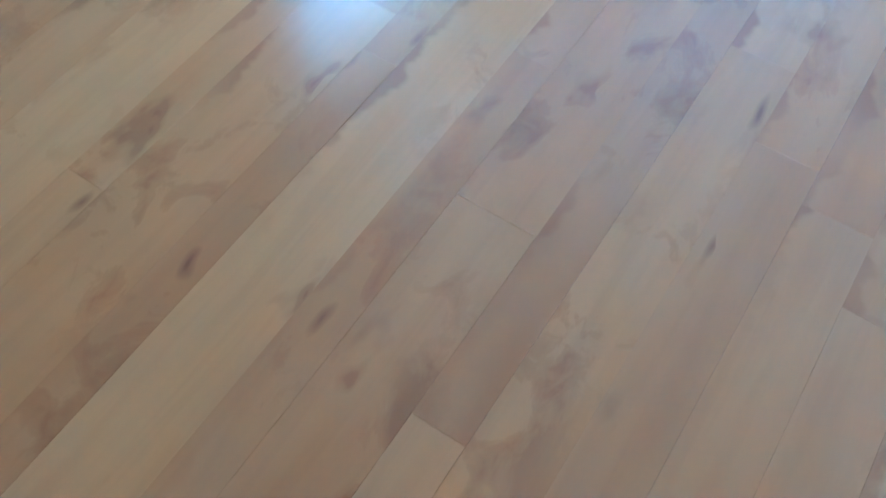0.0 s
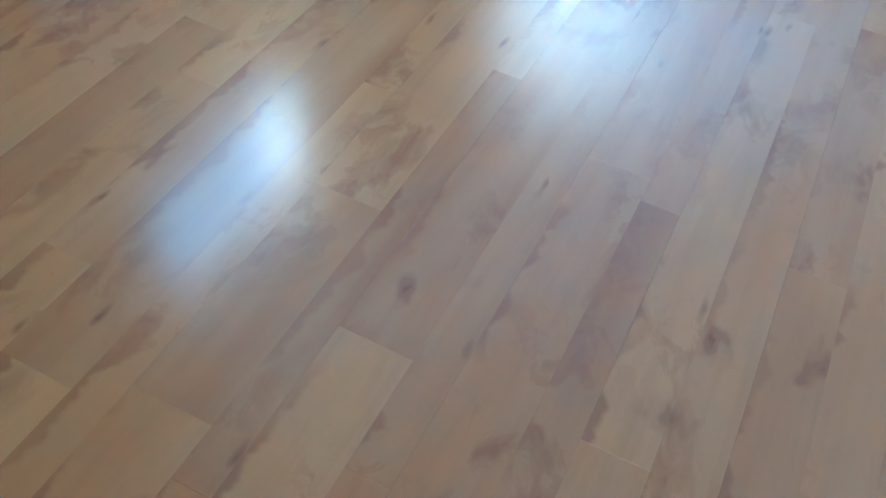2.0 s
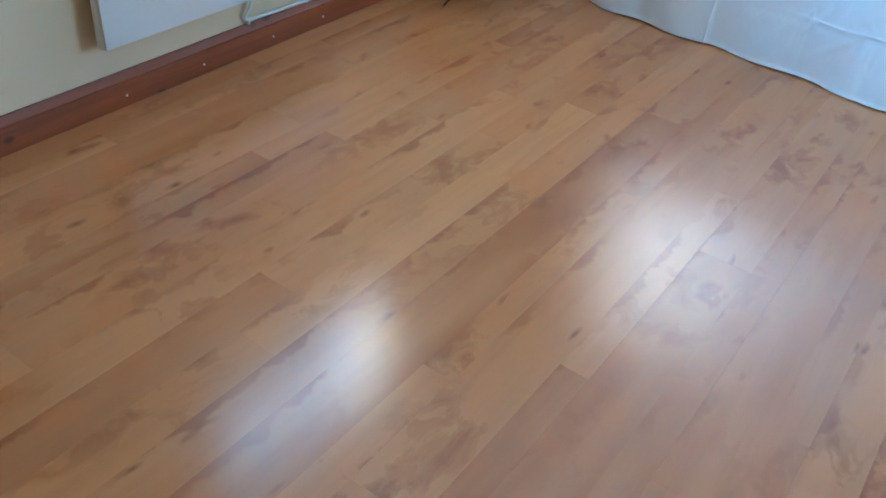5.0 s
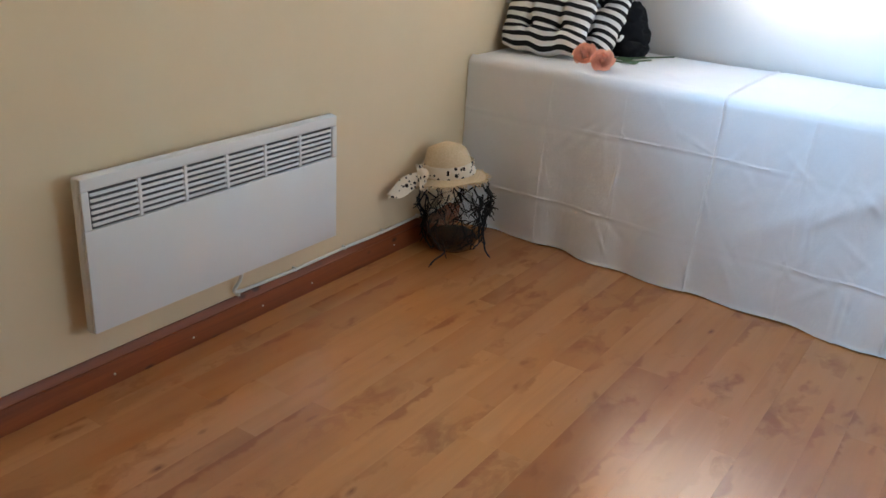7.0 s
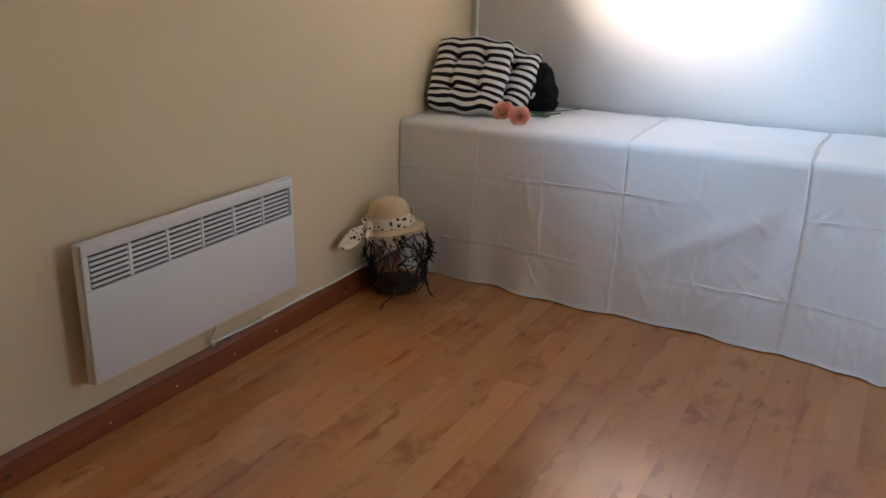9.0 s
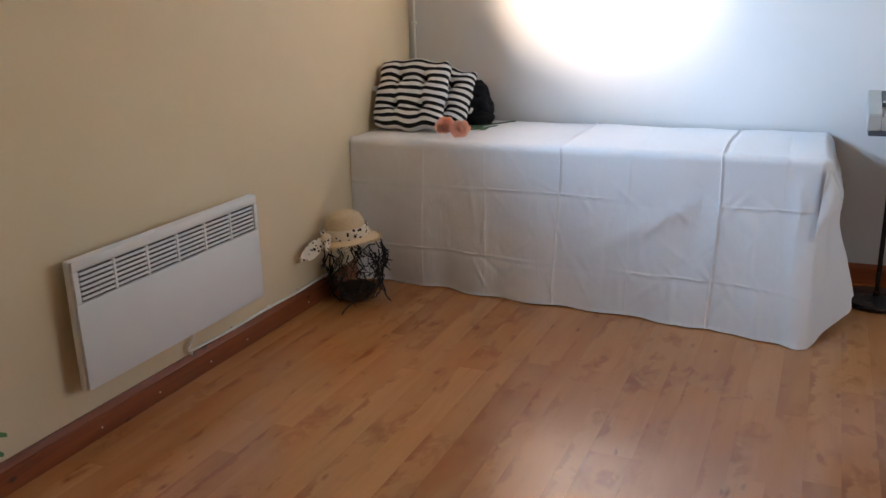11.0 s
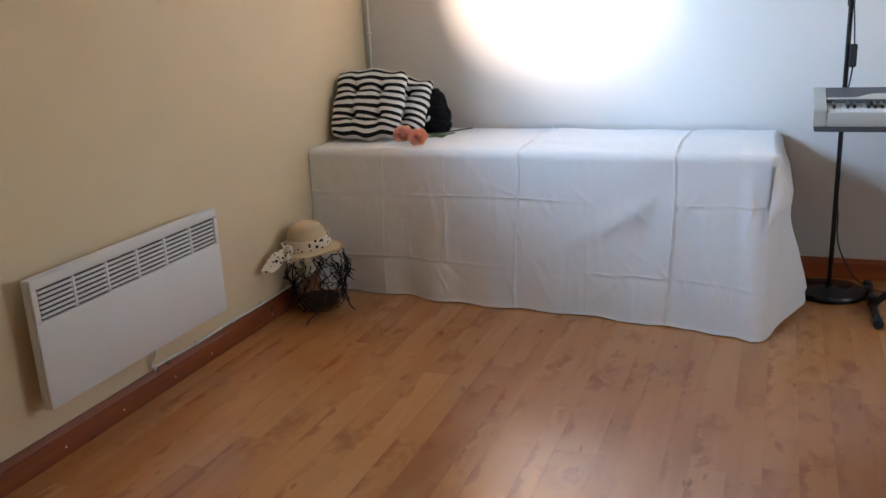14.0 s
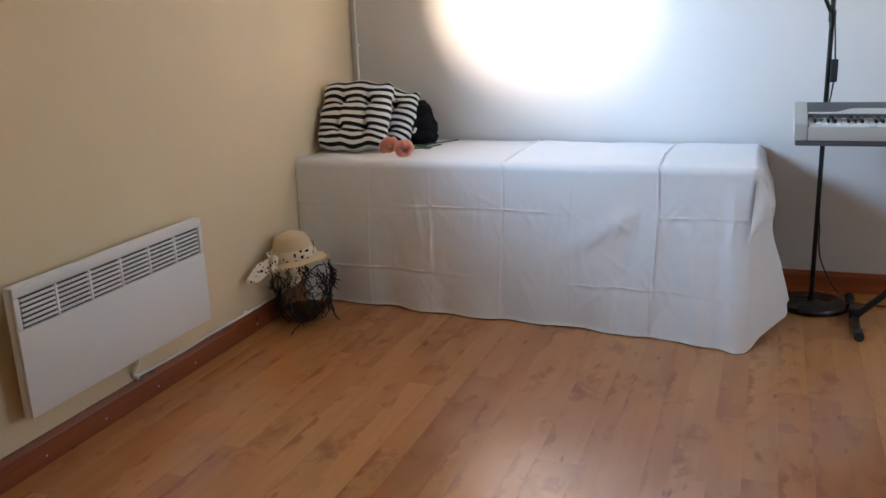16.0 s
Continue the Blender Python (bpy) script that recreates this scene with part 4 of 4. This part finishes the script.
# ---- the red packet on the floor ----
def packet(m):
    ob = thing("snack_packet", "shiny red foil packet with white edge on the floor", "packet", m)
    n = 22
    rows_top, rows_low = [], []
    for j in range(n + 1):
        v = 2 * j / n - 1
        top, low = [], []
        for i in range(n + 1):
            u = 2 * i / n - 1
            puff = max(0, (1 - u ** 4) * (1 - v ** 4)) ** 0.6
            wr = 1 + 0.25 * noise.noise((u * 2.3, v * 2.3, 2)) + 0.12 * noise.noise((u * 6, v * 6, 5))
            x, y = u * 0.075, v * 0.105
            top.append((x, y, 0.022 + 0.030 * puff * wr))
            low.append((x, y, 0.022 - 0.0195 * puff))
        rows_top.append(top)
        rows_low.append(low)
    bm = bmesh.new()
    for rows in (rows_top, rows_low):
        vs = [[bm.verts.new(p) for p in row] for row in rows]
        for a, b in zip(vs, vs[1:]):
            for i in range(n):
                bm.faces.new((a[i], a[i + 1], b[i + 1], b[i]))
    bmesh.ops.remove_doubles(bm, verts=bm.verts, dist=1e-4)
    part("bag", bm, M_RED, ob, "crinkled red foil bag", 60)
    for s in (-1, 1):
        rows = [[(x, s * (0.1055 + v * 0.008 + 0.0015 * (k % 2) * v), 0.022 + 0.002 * math.sin(k * 0.9) - 0.008 * v) for k, x in enumerate(np.linspace(-0.075, 0.075, 41))] for v in (0, 0.5, 1)]
        part("crimped_edge", sheet_mesh("crimped_edge", rows, M_PACKWHITE, 0.0008, 40), None, ob, "white crimped seam")
    return ob


packet(pose(0.572, -3.20, 0.0, 0, 0, -66))


# ---- the white vase of flowers by the cream wall ----
def flower_vase(m):
    ob = thing("flower_vase", "round white vase with green leaves and red flowers", "vase", m)
    part("pot", lathe([(0, 0), (0.085, 0), (0.10, 0.012), (0.116, 0.09), (0.110, 0.17), (0.082, 0.245), (0.056, 0.29), (0.060, 0.312), (0.054, 0.312), (0.050, 0.29), (0.0, 0.27)], 40), M_PLASTIC, ob, "glossy white round pot")
    rng = random.Random(3)
    for k in range(16):
        a = 2 * math.pi * k / 16 + rng.uniform(-0.15, 0.15)
        reach, rise = rng.uniform(0.08, 0.135), rng.uniform(0.06, 0.13)
        out, side = Vector((math.cos(a), math.sin(a), 0)), Vector((-math.sin(a), math.cos(a), 0))
        rows = []
        for j in range(9):
            v = j / 8
            mid = out * (0.02 + reach * v) + Vector((0, 0, 0.285 + rise * math.sin(2.1 * v) ** 1.0))
            wide = 0.003 + 0.024 * math.sin(math.pi * max(0.0, v - 0.12) / 0.88) ** 0.8 if v > 0.12 else 0.003
            rows.append([mid + side * wide * u + Vector((0, 0, -0.008 * u * u)) for u in (-1, -0.5, 0, 0.5, 1)])
        part("leaf", sheet_mesh("leaf", rows, M_LEAF_BRIGHT, 0.0007, 60), None, ob, "bright green leaf")
    for k in range(7):
        a = 2 * math.pi * k / 7 + 0.5
        c = Vector((0.085 * math.cos(a), 0.085 * math.sin(a), 0.335 + 0.02 * math.sin(3 * k)))
        bm = bmesh.new()
        for layer, r in enumerate((0.010, 0.018, 0.026)):
            for q in range(5):
                b = 2 * math.pi * q / 5 + layer * 0.6
                tip = Vector((math.cos(b), math.sin(b), 0.9 - 0.45 * layer)) * r
                side = Vector((-math.sin(b), math.cos(b), 0)) * r * 0.55
                vs = [bm.verts.new(c + p) for p in (Vector((0, 0, 0)), tip * 0.6 - side, tip, tip * 0.6 + side)]
                bm.faces.new(vs)
        part("blossom", bm, M_RED, ob, "red blossom", 60)
        part("stem", tube([Vector((0, 0, 0.27)), c * 0.55 + Vector((0, 0, 0.14)), c], 0.002, 5), M_LEAF_BRIGHT, ob, "green stem")
    return ob


flower_vase(pose(0.28, -3.018, 0.0))


# ---- floor ----
def laminate_floor():
    """Laminate boards 192 mm wide, each printed with two strips of uneven width; long seams run along y."""
    ob = thing("floor", "glossy knotty maple laminate floor with long seams", "floor", pose(0, 0, 0), kind="structure")
    part("underlay", box(0, ROOM_Y, -0.05, ROOM_X, 0, -0.0075), M_JOINT, ob, smooth=None)
    rng = random.Random(7)
    wide, seam = 0.192, 0.088
    split = {6: 0.131, 7: 0.124, 8: 0.120, 9: 0.100, 4: 0.098}
    ends = {(6, 0): [-2.842, -3.304], (4, 1): [-1.922, -3.168], (4, 0): [-1.922], (10, 0): [-3.293], (1, 0): [-2.066], (7, 1): [-1.267]}
    meshes = {}

    def strip_mesh(w, length, left):
        """A strip with a fine open joint on its board's own edge and at its ends."""
        key = (round(w, 4), round(length, 3), left)
        if key not in meshes:
            e, tight = 0.00012, 0.00002
            meshes[key] = mesh_of("strip", box(e if left else tight, e, -0.007, w - (tight if left else e), length - e, 0), M_FLOOR, None)
        return meshes[key]

    far = bmesh.new()
    for n in range(-1, 21):
        at = seam + wide * n
        inner = split.get(n, rng.choice((0.066, 0.096, 0.096, 0.126)))
        for row, (x, w) in enumerate(((at, inner), (at + inner, wide - inner))):
            if x < 0:
                x, w = 0.0, x + w
            w = min(w, ROOM_X - x)
            want = sorted(ends.get((n, row), []), reverse=True)
            if w < 0.01:
                continue
            cuts, y, first = [0.0], 0.0, True
            while y > ROOM_Y + 0.02:
                step = rng.uniform(0.15, 0.7) if first else rng.choice((0.80, 1.0, 1.22, 1.22))
                first = False
                nxt = round(y - step, 2)
                if want and nxt < want[0] + 0.22:
                    nxt = want.pop(0)
                y = max(ROOM_Y, nxt)
                if y - ROOM_Y < 0.12:
                    y = ROOM_Y
                cuts.append(y)
            for top, low in zip(cuts, cuts[1:]):
                if n <= 11 and low > -4.6:
                    part("plank", strip_mesh(w, top - low, row == 0), None, ob, m=pose(x, low, 0))
                else:
                    box(x + 0.0003, low + 0.0003, -0.007, x + w - 0.0003, top - 0.0003, 0, bm=far)
    rest = part("far_planks", far, M_FLOOR_FAR, ob, smooth=None)
    tagged(rest, kind="stuff")


laminate_floor()
